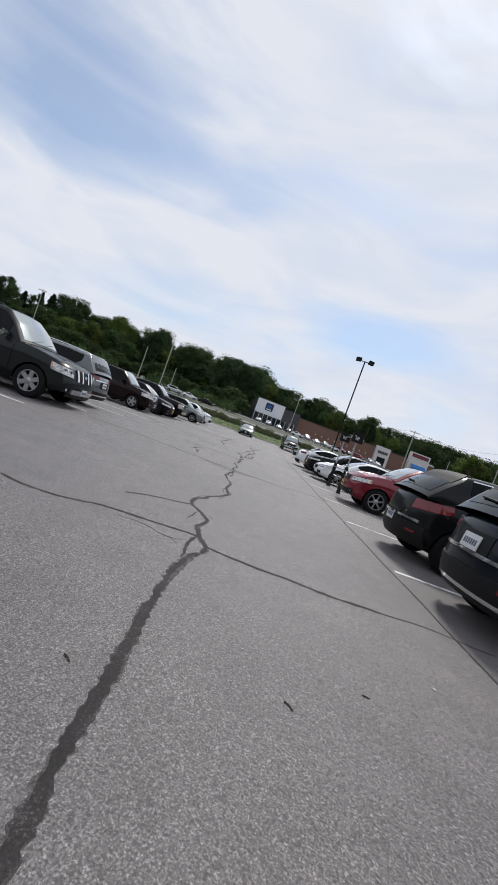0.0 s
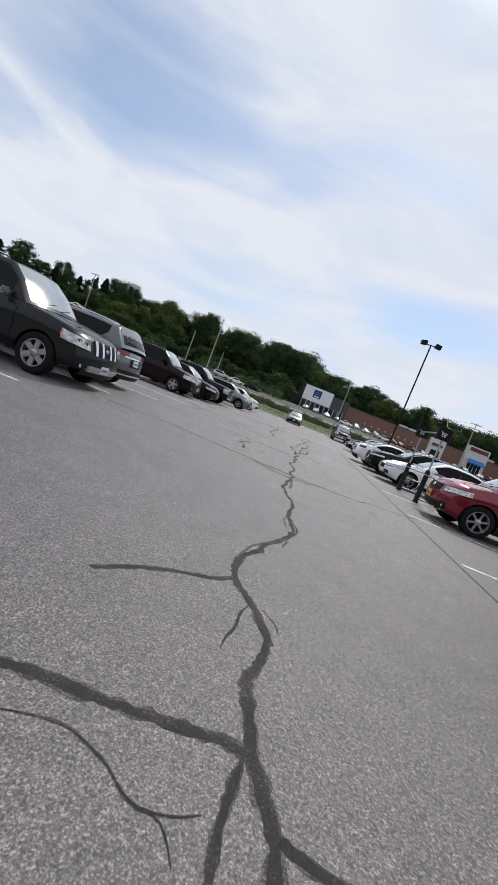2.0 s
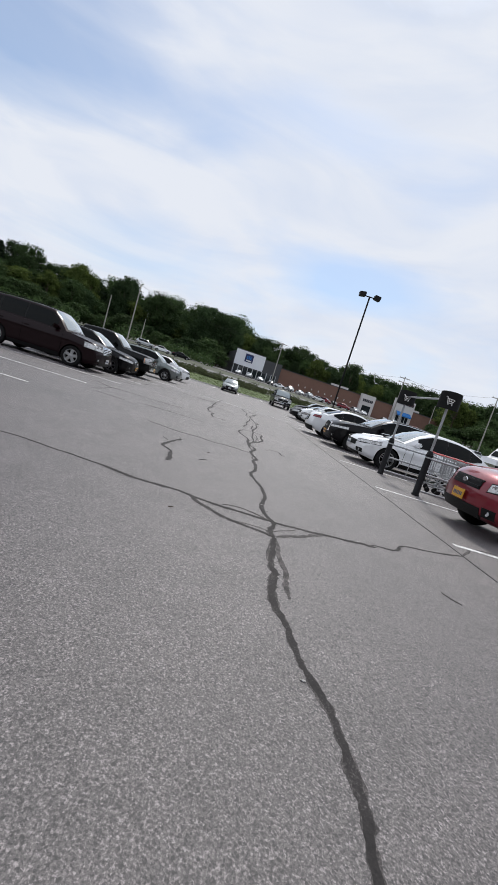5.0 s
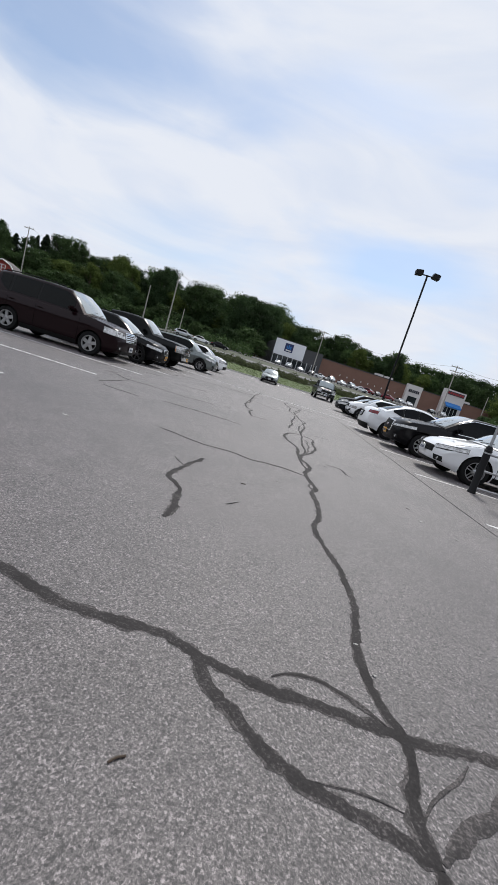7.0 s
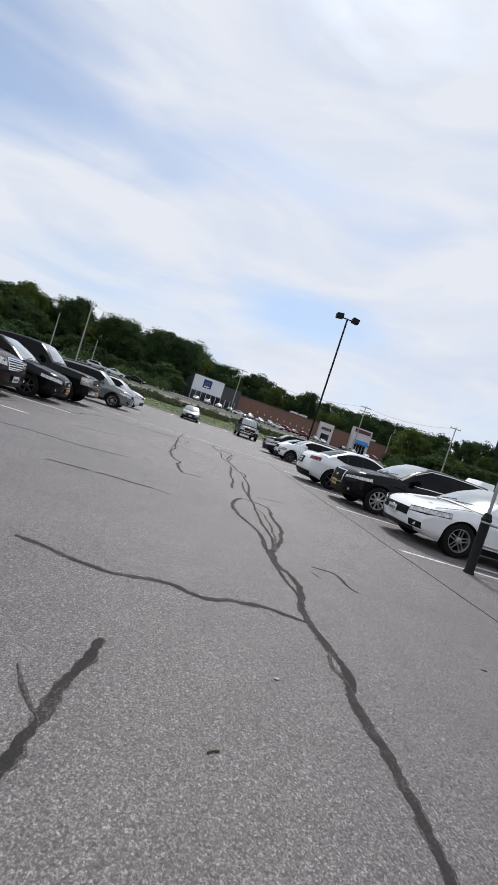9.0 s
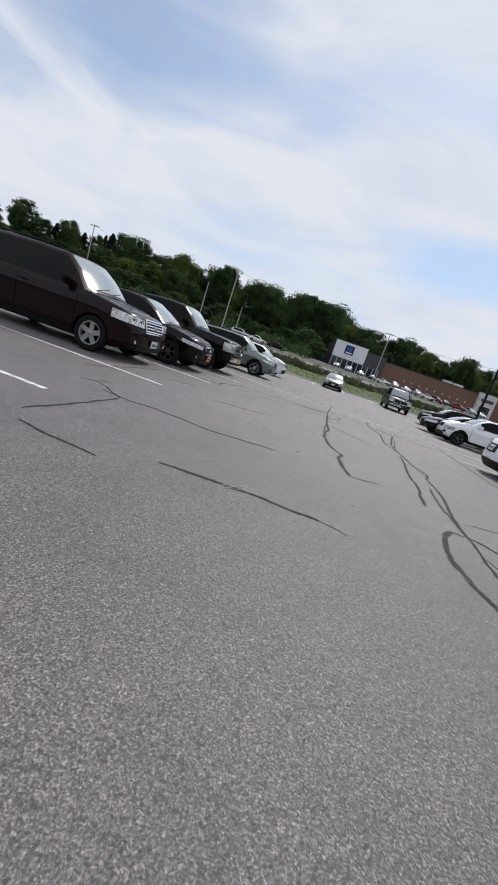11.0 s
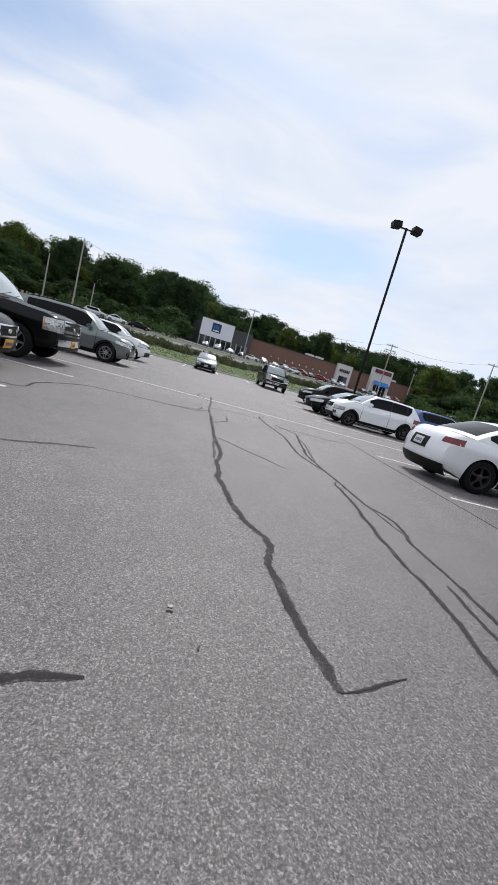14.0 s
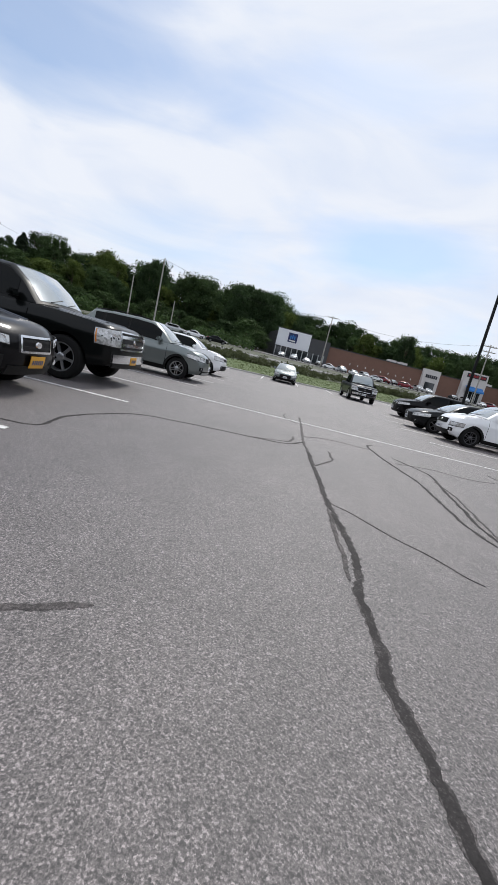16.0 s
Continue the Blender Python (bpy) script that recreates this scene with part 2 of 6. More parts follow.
def worn_tar_material():
    """Sealant rubbed thin: black left in the hollows, grey stone showing between."""
    m = bpy.data.materials.new("worn_sealant")
    m.use_nodes = True
    n, l = m.node_tree.nodes, m.node_tree.links
    p = n["Principled BSDF"]
    p.inputs["Roughness"].default_value, p.inputs["Specular IOR Level"].default_value = 0.8, 0.4
    co, a, b = n.new("ShaderNodeTexCoord"), n.new("ShaderNodeTexNoise"), n.new("ShaderNodeTexNoise")
    a.inputs["Scale"].default_value, a.inputs["Detail"].default_value, a.inputs["Roughness"].default_value = 115, 5, 0.7
    b.inputs["Scale"].default_value, b.inputs["Detail"].default_value = 14, 4
    add = n.new("ShaderNodeMath")
    add.operation = "MULTIPLY_ADD"
    add.inputs[1].default_value = 0.5
    r = ramp(n, [(0.64, (0.024, 0.0218, 0.0218)), (0.76, (0.052, 0.0468, 0.0462)), (0.88, (0.135, 0.1200, 0.1185))])
    bump = n.new("ShaderNodeBump")
    bump.inputs["Strength"].default_value, bump.inputs["Distance"].default_value = 0.3, 0.004
    l.new(co.outputs["Object"], a.inputs["Vector"])
    l.new(co.outputs["Object"], b.inputs["Vector"])
    l.new(b.outputs["Fac"], add.inputs[0])
    l.new(a.outputs["Fac"], add.inputs[2])
    l.new(add.outputs[0], r.inputs["Fac"])
    l.new(r.outputs["Color"], p.inputs["Base Color"])
    l.new(a.outputs["Fac"], bump.inputs["Height"])
    l.new(bump.outputs["Normal"], p.inputs["Normal"])
    return m


def worn_paint():
    """White road paint, rubbed through to the asphalt in specks."""
    m = material("worn_white_paint", (0.66, 0.66, 0.65), 0.7)
    n, l = m.node_tree.nodes, m.node_tree.links
    p = n["Principled BSDF"]
    co, a = n.new("ShaderNodeTexCoord"), n.new("ShaderNodeTexNoise")
    a.inputs["Scale"].default_value, a.inputs["Detail"].default_value, a.inputs["Roughness"].default_value = 9, 9, 0.75
    r = ramp(n, [(0.38, (0.17, 0.165, 0.16)), (0.50, (0.68, 0.68, 0.67))])
    l.new(co.outputs["Object"], a.inputs["Vector"])
    l.new(a.outputs["Fac"], r.inputs["Fac"])
    l.new(r.outputs["Color"], p.inputs["Base Color"])
    return m


def leaf_material(name, dark, light):
    m = bpy.data.materials.new(name)
    m.use_nodes = True
    n, l = m.node_tree.nodes, m.node_tree.links
    p = n["Principled BSDF"]
    p.inputs["Roughness"].default_value = 0.7
    p.inputs["Specular IOR Level"].default_value = 0.10
    geo = n.new("ShaderNodeNewGeometry")
    r = ramp(n, [(0.0, dark), (1.0, light)])
    info = n.new("ShaderNodeObjectInfo")
    hsv = n.new("ShaderNodeHueSaturation")
    mm = n.new("ShaderNodeMath")
    mm.operation = "MULTIPLY_ADD"
    mm.inputs[1].default_value, mm.inputs[2].default_value = 0.55, 0.72
    l.new(geo.outputs["Random Per Island"], r.inputs["Fac"])
    l.new(r.outputs["Color"], hsv.inputs["Color"])
    l.new(info.outputs["Random"], mm.inputs[0])
    l.new(mm.outputs[0], hsv.inputs["Value"])
    l.new(hsv.outputs["Color"], p.inputs["Base Color"])
    tr, ms = n.new("ShaderNodeBsdfTranslucent"), n.new("ShaderNodeMixShader")
    ms.inputs["Fac"].default_value = 0.30
    l.new(hsv.outputs["Color"], tr.inputs["Color"])
    l.new(p.outputs["BSDF"], ms.inputs[1])
    l.new(tr.outputs["BSDF"], ms.inputs[2])
    l.new(ms.outputs["Shader"], n["Material Output"].inputs["Surface"])
    return m


def faceted_lens():
    """Clear headlamp cover; lighter and darker colour cells imitate glints on reflector facets."""
    m = material("headlamp_reflector", (0.5, 0.5, 0.5), 0.20, 0.45, coat=1.0)
    n, l = m.node_tree.nodes, m.node_tree.links
    co, v = n.new("ShaderNodeTexCoord"), n.new("ShaderNodeTexVoronoi")
    v.inputs["Scale"].default_value = 24
    sep = n.new("ShaderNodeSeparateColor")
    r = ramp(n, [(0.10, (0.34, 0.34, 0.335)), (0.50, (0.50, 0.50, 0.49)), (0.90, (0.66, 0.66, 0.65))])
    l.new(co.outputs["Object"], v.inputs["Vector"])
    l.new(v.outputs["Color"], sep.inputs["Color"])
    l.new(sep.outputs[0], r.inputs["Fac"])
    l.new(r.outputs["Color"], n["Principled BSDF"].inputs["Base Color"])
    return m


def car_paint(name, base, metal=0.25, rough=0.32):
    dark = max(base) < 0.1
    return material(name, base, rough, metal * 0.5 if dark else metal, coat=0.32 if dark else 1.0, vary=0.06, scale=1.3, spec=0.08 if dark else 0.4)


ASPHALT = asphalt_material()
TAR = tar_material()
TAR_WORN = worn_tar_material()
GRASS_BLADE = leaf_material("grass_blade", (0.060, 0.088, 0.026), (0.085, 0.118, 0.034))
SHRUB = leaf_material("grey_green_shrub", (0.052, 0.062, 0.030), (0.088, 0.100, 0.050))
SEAM = material("old_seam", (0.06, 0.058, 0.056), 0.85, vary=0.3, scale=6)
PAINT_W = worn_paint()
GRASS = material("mown_grass", (0.085, 0.125, 0.032), 0.85, vary=0.30, scale=0.7, bump=0.3, bump_scale=30)
FIELD = material("rough_verge", (0.060, 0.068, 0.040), 0.9, vary=0.4, scale=0.12, bump=0.8, bump_scale=6)
ROAD = material("road_asphalt", (0.16, 0.158, 0.155), 0.88, vary=0.25, scale=0.5, bump=0.3, bump_scale=80)
CONCRETE = material("kerb_concrete", (0.42, 0.41, 0.38), 0.85, vary=0.25, scale=2.0, bump=0.4)
BARK = material("bark", (0.10, 0.075, 0.055), 0.9, vary=0.4, scale=3, bump=0.9, bump_scale=14)
LEAF = [leaf_material("leaf_deep", (0.030, 0.053, 0.023), (0.054, 0.090, 0.036)),
        leaf_material("leaf_mid", (0.038, 0.066, 0.025), (0.068, 0.110, 0.039)),
        leaf_material("leaf_bright", (0.062, 0.090, 0.022), (0.120, 0.160, 0.042)),
        leaf_material("leaf_needle", (0.014, 0.024, 0.014), (0.028, 0.044, 0.023))]
TYRE = material("tyre_rubber", (0.012, 0.012, 0.012), 0.85, vary=0.25, scale=9, spec=0.15)
ALLOY = material("wheel_alloy", (0.42, 0.43, 0.44), 0.3, 0.85, vary=0.1, scale=8)
ALLOY_DARK = material("wheel_alloy_dark", (0.10, 0.10, 0.105), 0.35, 0.7)
STEEL_HUB = material("wheel_cover", (0.36, 0.36, 0.36), 0.4, 0.5, vary=0.12, scale=8)
WELL = material("wheel_well", (0.004, 0.004, 0.004), 0.95, spec=0.0)
TRIM = material("black_trim", (0.010, 0.010, 0.010), 0.55, spec=0.2, vary=0.2, scale=12, bump=0.15, bump_scale=300)
CHROME = material("chrome", (0.72, 0.73, 0.74), 0.14, 1.0)
GLASS = material("tinted_glass", (0.003, 0.004, 0.004), 0.03, spec=0.16)
# pale, part-metal windshield colour stands in for reflected sky; side glass stays dark
SCREEN = material("windshield_glass", (0.27, 0.31, 0.32), 0.13, 0.32, coat=1.0, spec=0.9)
LAMP_CLEAR = material("headlamp_lens", (0.66, 0.67, 0.68), 0.16, 0.25, coat=1.0, vary=0.5, scale=11)
LAMP_FRONT = faceted_lens()
LAMP_AMBER = material("amber_lens", (0.62, 0.20, 0.02), 0.18, coat=1.0)
LAMP_RED = material("red_lens", (0.18, 0.005, 0.011), 0.16, coat=0.35, vary=0.1, scale=20)
PLATE_W = material("plate_white", (0.62, 0.63, 0.64), 0.45)
PLATE_Y = material("plate_yellow", (0.66, 0.33, 0.03), 0.45)
PLATE_INK = material("plate_ink", (0.10, 0.11, 0.17), 0.5)
POLE_BLACK = material("black_pole_paint", (0.008, 0.008, 0.008), 0.5, spec=0.2, vary=0.2, scale=3)
GALV = material("galvanised_steel", (0.40, 0.41, 0.42), 0.42, 0.7, vary=0.25, scale=6)
RUBBER = material("post_sleeve", (0.009, 0.009, 0.010), 0.55, spec=0.25, vary=0.3, scale=9)
WOODPOLE = material("weathered_pole_wood", (0.36, 0.34, 0.31), 0.9, vary=0.3, scale=2.5, bump=0.5)
BRICK = material("brick_wall", (0.19, 0.105, 0.078), 0.9, vary=0.25, scale=0.9, bump=0.3, bump_scale=9)
STUCCO = material("pale_stucco", (0.62, 0.59, 0.57), 0.85, vary=0.12, scale=0.7)
PANEL_W = material("white_panel", (0.74, 0.75, 0.78), 0.5, vary=0.06, scale=0.5)
DARKSTORE = material("dark_cladding", (0.055, 0.055, 0.058), 0.6, vary=0.2, scale=0.8)
NAVY = material("navy_sign", (0.012, 0.022, 0.10), 0.4)
BLUE = material("blue_awning", (0.02, 0.17, 0.48), 0.6, vary=0.15, scale=1)
SIGN_RED = material("red_sign", (0.30, 0.02, 0.025), 0.5)
SIGN_DARK = material("dark_letters", (0.03, 0.03, 0.04), 0.5)
BARN_RED = material("barn_red", (0.26, 0.03, 0.022), 0.75, vary=0.2, scale=2)
WHITE_TRIM = material("white_trim", (0.74, 0.74, 0.72), 0.6, vary=0.08, scale=3)
ROOF_GREY = material("roof_shingle", (0.12, 0.11, 0.11), 0.9, vary=0.25, scale=3)
PALE = material("litter_paper", (0.42, 0.41, 0.39), 0.7, vary=0.15, scale=30)
TWIG = material("twig", (0.07, 0.05, 0.035), 0.9)
STORE_GLASS = material("store_glass", (0.02, 0.024, 0.028), 0.06, spec=0.8)
CART_RED = material("cart_red_plastic", (0.45, 0.03, 0.025), 0.4)


# ---- mesh helpers ----
def finish(bm, name, mats, smooth=38):
    me = bpy.data.meshes.new(name)
    bmesh.ops.recalc_face_normals(bm, faces=bm.faces)
    bm.to_mesh(me)
    bm.free()
    for m in mats if isinstance(mats, (list, tuple)) else [mats]:
        me.materials.append(m)
    if smooth:
        me.polygons.foreach_set("use_smooth", [True] * len(me.polygons))
        me.set_sharp_from_angle(angle=radians(smooth))
    return me


def part(name, bm, mats, parent=None, label="", smooth=38):
    ob = new(name, finish(bm, name, mats, smooth))
    ob.parent = parent
    if label:
        tagged(ob, label)
    return ob


def thing(name, label, category, m=None, group="", kind=""):
    ob = tagged(new(name), label, category, group, kind)
    if m is not None:
        ob.matrix_world = m
    return ob


def box(bm, c, size, rot=None, bevel=0.0):
    m = Matrix.Translation(c) @ (rot or Matrix()) @ Matrix.Diagonal((*size, 1))
    made = bmesh.ops.create_cube(bm, size=1, matrix=m)["verts"]
    if bevel:
        edges = list({e for v in made for e in v.link_edges})
        bmesh.ops.bevel(bm, geom=edges, offset=bevel, segments=2, affect="EDGES")
    return bm


def tube(bm, a, b, r0, r1=None, n=10, caps=True):
    a, b = Vector(a), Vector(b)
    m = Matrix.Translation((a + b) / 2) @ (b - a).to_track_quat("Z", "Y").to_matrix().to_4x4()
    bmesh.ops.create_cone(bm, cap_ends=caps, segments=n, radius1=r0, radius2=r0 if r1 is None else r1, depth=(b - a).length, matrix=m)
    return bm


def lathe(bm, profile, n=28, axis="y"):
    """Turns (radius, along) pairs round an axis."""
    rings = []
    for r, d in profile:
        ring = []
        for k in range(n):
            a = 2 * math.pi * k / n
            ring.append(bm.verts.new((r * math.cos(a), d, r * math.sin(a)) if axis == "y" else (r * math.cos(a), r * math.sin(a), d)))
        rings.append(ring)
    for p, q in zip(rings, rings[1:]):
        for k in range(n):
            bm.faces.new((p[k], p[(k + 1) % n], q[(k + 1) % n], q[k]))
    return bm


def slab(bm, grid, push):
    """A solid sheet: a grid of points and the same grid moved by push (a vector, or one for each point)."""
    nu, nv = len(grid), len(grid[0])
    top = [[bm.verts.new(p) for p in row] for row in grid]
    low = [[bm.verts.new(Vector(p) + (push(p) if callable(push) else Vector(push))) for p in row] for row in grid]
    for i in range(nu - 1):
        for j in range(nv - 1):
            bm.faces.new((top[i][j], top[i + 1][j], top[i + 1][j + 1], top[i][j + 1]))
            bm.faces.new((low[i][j], low[i][j + 1], low[i + 1][j + 1], low[i + 1][j]))
    for i in range(nu - 1):
        for j in (0, nv - 1):
            bm.faces.new((top[i][j], top[i + 1][j], low[i + 1][j], low[i][j]))
    for j in range(nv - 1):
        for i in (0, nu - 1):
            bm.faces.new((top[i][j], top[i][j + 1], low[i][j + 1], low[i][j]))
    return bm


def sweep(bm, pts, r, n=6):
    """One continuous round wire along points."""
    pts = [Vector(p) for p in pts]
    rings = []
    for i, p in enumerate(pts):
        d = (pts[min(i + 1, len(pts) - 1)] - pts[max(i - 1, 0)]).normalized()
        a = d.cross(Vector((0.3, 0.2, 1))).normalized()
        b = d.cross(a)
        rings.append([bm.verts.new(p + (a * math.cos(6.2832 * k / n) + b * math.sin(6.2832 * k / n)) * r) for k in range(n)])
    for p, q in zip(rings, rings[1:]):
        for k in range(n):
            bm.faces.new((p[k], p[(k + 1) % n], q[(k + 1) % n], q[k]))
    bm.faces.new(rings[0]), bm.faces.new(rings[-1])
    return bm


def lerp(a, b, t):
    return a + (b - a) * t


def along(knots, s):
    """Smooth height of a line through (s, z) knots."""
    if s <= knots[0][0]:
        return knots[0][1]
    for (a, za), (b, zb) in zip(knots, knots[1:]):
        if s <= b:
            return lerp(za, zb, (s - a) / (b - a))
    return knots[-1][1]


# ---- ground ----
GRASS_EDGE, EDGE_SLOPE = 56.6, 0.42


def edge_y(x):
    """Where the asphalt ends and the grass strip begins, across the far end of the lot."""
    return GRASS_EDGE + EDGE_SLOPE * max(-40.0, min(x, 60.0))


def lot_z(y):
    """The lot is flat along the walk and lifts a little towards its far end."""
    return 0.0006 * max(0.0, min(y, 90.0) - 36.0) ** 2 if y < 48 else 0.0864 + 0.0144 * (min(y, 90.0) - 48.0)


def rise(x, y):
    """Height of the land: flat lot, a gentle climb to the stores, a wooded hill behind."""
    d = y - edge_y(x)
    z = lot_z(min(y, edge_y(x)))
    if d > 2:
        z = min(z + 0.10 * (min(d, 12) - 2) + 0.046 * max(0, d - 12), 5.3)
    if x < -16:
        z = max(z, min((-16 - x) * 0.045, 5.0) * min(1, max(0, (y + 30) / 60)))
    if y > 185:
        z += min((y - 185) * 0.10, 14)
    if x < -75:
        z += min((-75 - x) * 0.12, 14)
    if x > 95:
        z += min((x - 95) * 0.12, 12)
    return z


def build_ground():
    xs = sorted(set([-1800, -900, -500, -300] + list(range(-220, 221, 8)) + [300, 500, 900, 1800]))
    ys = sorted(set([-1800, -900, -400, -200, -100, -50, 0, 30] + list(range(40, 261, 6)) + [320, 500, 900, 1800]))
    bm = bmesh.new()
    g = [[bm.verts.new((x, y, rise(x, y) - 0.03 + (0.10 * noise.noise((x * 0.11, y * 0.11, 0)) if y > edge_y(x) + 6 else -0.02))) for y in ys] for x in xs]
    for i in range(len(xs) - 1):
        for j in range(len(ys) - 1):
            bm.faces.new((g[i][j], g[i + 1][j], g[i + 1][j + 1], g[i][j + 1]))
    tagged(part("ground", bm, FIELD), "rough green and brown verge rising to a wooded hill", "ground", kind="structure")
    # the lot
    bm = bmesh.new()
    cols = [-34, -20, -8, 0, 8, 20, 40, 75]
    slab(bm, [[(x, min(y, edge_y(x) - 0.001 * (99 - y)), lot_z(min(y, edge_y(x)))) for y in (-60, -10, 0, 10, 20, 30, 36, 40, 44, 48, 52, 56, 60, 70, 80, 99)] for x in cols], (0, 0, -0.25))
    tagged(part("parking_lot", bm, ASPHALT, smooth=0), "worn grey asphalt lot with exposed stone and sealed cracks", "pavement", kind="structure")
    # mown strip behind a low kerb
    bm = bmesh.new()
    n = 24
    pts = [[(lerp(-34, 75, i / n), edge_y(lerp(-34, 75, i / n)) + d, rise(lerp(-34, 75, i / n), edge_y(lerp(-34, 75, i / n)) + d) + 0.10) for d in (0.28, 2.5, 6, 9.5)] for i in range(n + 1)]
    slab(bm, pts, (0, 0, -0.3))
    tagged(part("grass_strip", bm, GRASS), "mown green grass strip behind a concrete kerb", "grass", kind="stuff")
    for i in range(n):
        a, b = lerp(-34, 75, i / n), lerp(-34, 75, (i + 1) / n)
        bm = bmesh.new()
        pts = [[(x, edge_y(x) + d, z + lot_z(edge_y(x))) for d, z in ((0.0, 0.0), (0.02, 0.11), (0.05, 0.13), (0.25, 0.13), (0.29, 0.10))] for x in (a + 0.01, b - 0.01)]
        slab(bm, pts, (0, 0.005, -0.2))
        tagged(part("kerb", bm, CONCRETE), "weathered pale concrete kerb along the grass", "kerb", group="kerb stones", kind="structure")
    # the road along the far side and the stores' own lot
    bm = bmesh.new()
    slab(bm, [[(x, edge_y(x) + d, rise(x, edge_y(x) + d) + 0.06) for d in (30, 36, 42)] for x in range(-90, 131, 10)], (0, 0, -0.3))
    tagged(part("road", bm, ROAD), "grey two-lane road beyond the grass", "road", kind="structure")
    bm = bmesh.new()
    slab(bm, [[(x, y, rise(x, y) + 0.08) for y in (132 + 0.2 * x, 142 + 0.2 * x, 158 + 0.2 * x)] for x in range(-40, 101, 10)], (0, 0, -0.3))
    tagged(part("store_lot", bm, ROAD), "grey asphalt lot in front of the stores", "pavement", kind="structure")


def tar_seal(points, width, worn=False, count=[0]):
    """A poured, uneven ribbon of crack sealant lying on the asphalt."""
    count[0] += 1
    lift = 0.0018 + 0.00005 * count[0]
    rim = 0.012 * min(1.0, width / 0.05)
    pts = [Vector((*p, 0)) for p in points]
    fine = []
    for i in range(len(pts) - 1):
        p0, p1, p2, p3 = pts[max(i - 1, 0)], pts[i], pts[i + 1], pts[min(i + 2, len(pts) - 1)]
        n = max(2, min(60, int((p2 - p1).length / 0.022)))
        for k in range(n):
            t = k / n
            fine.append(0.5 * ((2 * p1) + (p2 - p0) * t + (2 * p0 - 5 * p1 + 4 * p2 - p3) * t * t + (3 * p1 - p0 - 3 * p2 + p3) * t ** 3))
    fine.append(pts[-1])
    bm = bmesh.new()
    rows = []
    for i, p in enumerate(fine):
        d = (fine[min(i + 1, len(fine) - 1)] - fine[max(i - 1, 0)]).normalized()
        side = Vector((-d.y, d.x, 0))
        blunt = 0.62 if width >= 0.04 and not worn else 0.30
        taper = min(1, blunt + i / 9, blunt + (len(fine) - 1 - i) / 9)
        w1, w2 = (width / 2 * taper * (0.84 + 0.40 * noise.noise((p.x * 7, p.y * 7, o)) + 0.50 * noise.noise((p.x * 33, p.y * 33, o)) + 0.22 * noise.noise((p.x * 90, p.y * 90, o))) for o in (1.3, 7.7))
        shift = side * 0.022 * noise.noise((p.x * 4, p.y * 4, 3.1))
        z = Vector((0, 0, lift))
        e1 = w1 + rim * taper * max(0.0, 0.5 + 1.6 * noise.noise((p.x * 31, p.y * 31, 2.2)) + 0.7 * noise.noise((p.x * 3, p.y * 3, 9.0)))
        e2 = w2 + rim * taper * max(0.0, 0.5 + 1.6 * noise.noise((p.x * 31, p.y * 31, 5.5)) + 0.7 * noise.noise((p.x * 3, p.y * 3, 4.0)))
        c = p + shift
        rows.append([c - side * (e1 + 0.001) + z * 0.35, c - side * w1 + z * 0.6, c - side * w1 * 0.7 + z, c + side * w2 * 0.7 + z, c + side * w2 + z * 0.6, c + side * (e2 + 0.001) + z * 0.35])
    g = [[bm.verts.new(q) for q in r] for r in rows]
    for a, b in zip(g, g[1:]):
        for k in range(5):
            bm.faces.new((a[k], b[k], b[k + 1], a[k + 1])).material_index = int(k in (0, 4))
    return tagged(part("crack_sealant", bm, [TAR_WORN if worn else TAR, TAR_WORN]), "thin worn tar strand along a crack in the asphalt" if worn else "black poured tar sealing a crack in the asphalt", "crack sealant", group="sealed cracks", kind="structure")


def paint_line(a, b, width=0.10):
    a, b = Vector((*a, 0)), Vector((*b, 0))
    d = (b - a).normalized()
    side = Vector((-d.y, d.x, 0)) * width / 2
    n = max(2, int((b - a).length / 0.25))
    bm = bmesh.new()
    rows = []
    for i in range(n + 1):
        p = a.lerp(b, i / n)
        p.z = lot_z(p.y)
        k = 0.92 + 0.14 * noise.noise((p.x * 3, p.y * 3, 5))
        rows.append([p - side * k + Vector((0, 0, 0.004)), p + side * k + Vector((0, 0, 0.004))])
    slab(bm, rows, (0, 0, -0.0035))
    return tagged(part("parking_line", bm, PAINT_W, smooth=0), "worn white painted line on grey asphalt", "parking line", group="parking lines", kind="structure")


build_ground()
tar_seal([(1.50, -0.20), (1.55, 0.05), (1.58, 0.26), (1.57, 0.69), (1.56, 1.09), (1.55, 1.50), (1.55, 2.14), (1.57, 2.45), (1.65, 2.71)], 0.060)
tar_seal([(1.66, 2.71), (1.69, 2.90), (1.58, 3.17), (1.52, 3.47), (1.54, 3.62), (1.56, 3.75), (1.56, 3.87), (1.51, 3.98), (1.46, 4.10), (1.40, 4.19), (1.31, 4.34), (1.29, 4.40), (1.25, 4.56), (1.29, 4.79), (1.37, 5.00), (1.42, 5.27), (1.54, 5.54), (1.62, 5.93)], 0.050)
tar_seal([(1.62, 5.93), (1.58, 6.27), (1.54, 6.50), (1.57, 7.10), (1.53, 7.38), (1.46, 7.66), (1.42, 7.91)], 0.044)
tar_seal([(1.55, 3.14), (1.53, 2.84), (1.55, 2.58), (1.54, 2.47)], 0.030)
tar_seal([(1.63, 2.62), (1.61, 2.40), (1.57, 2.18), (1.56, 1.95)], 0.030, True)
tar_seal([(0.56, 2.97), (0.74, 3.04), (1.00, 3.08), (1.27, 3.12), (1.59, 3.15)], 0.048)
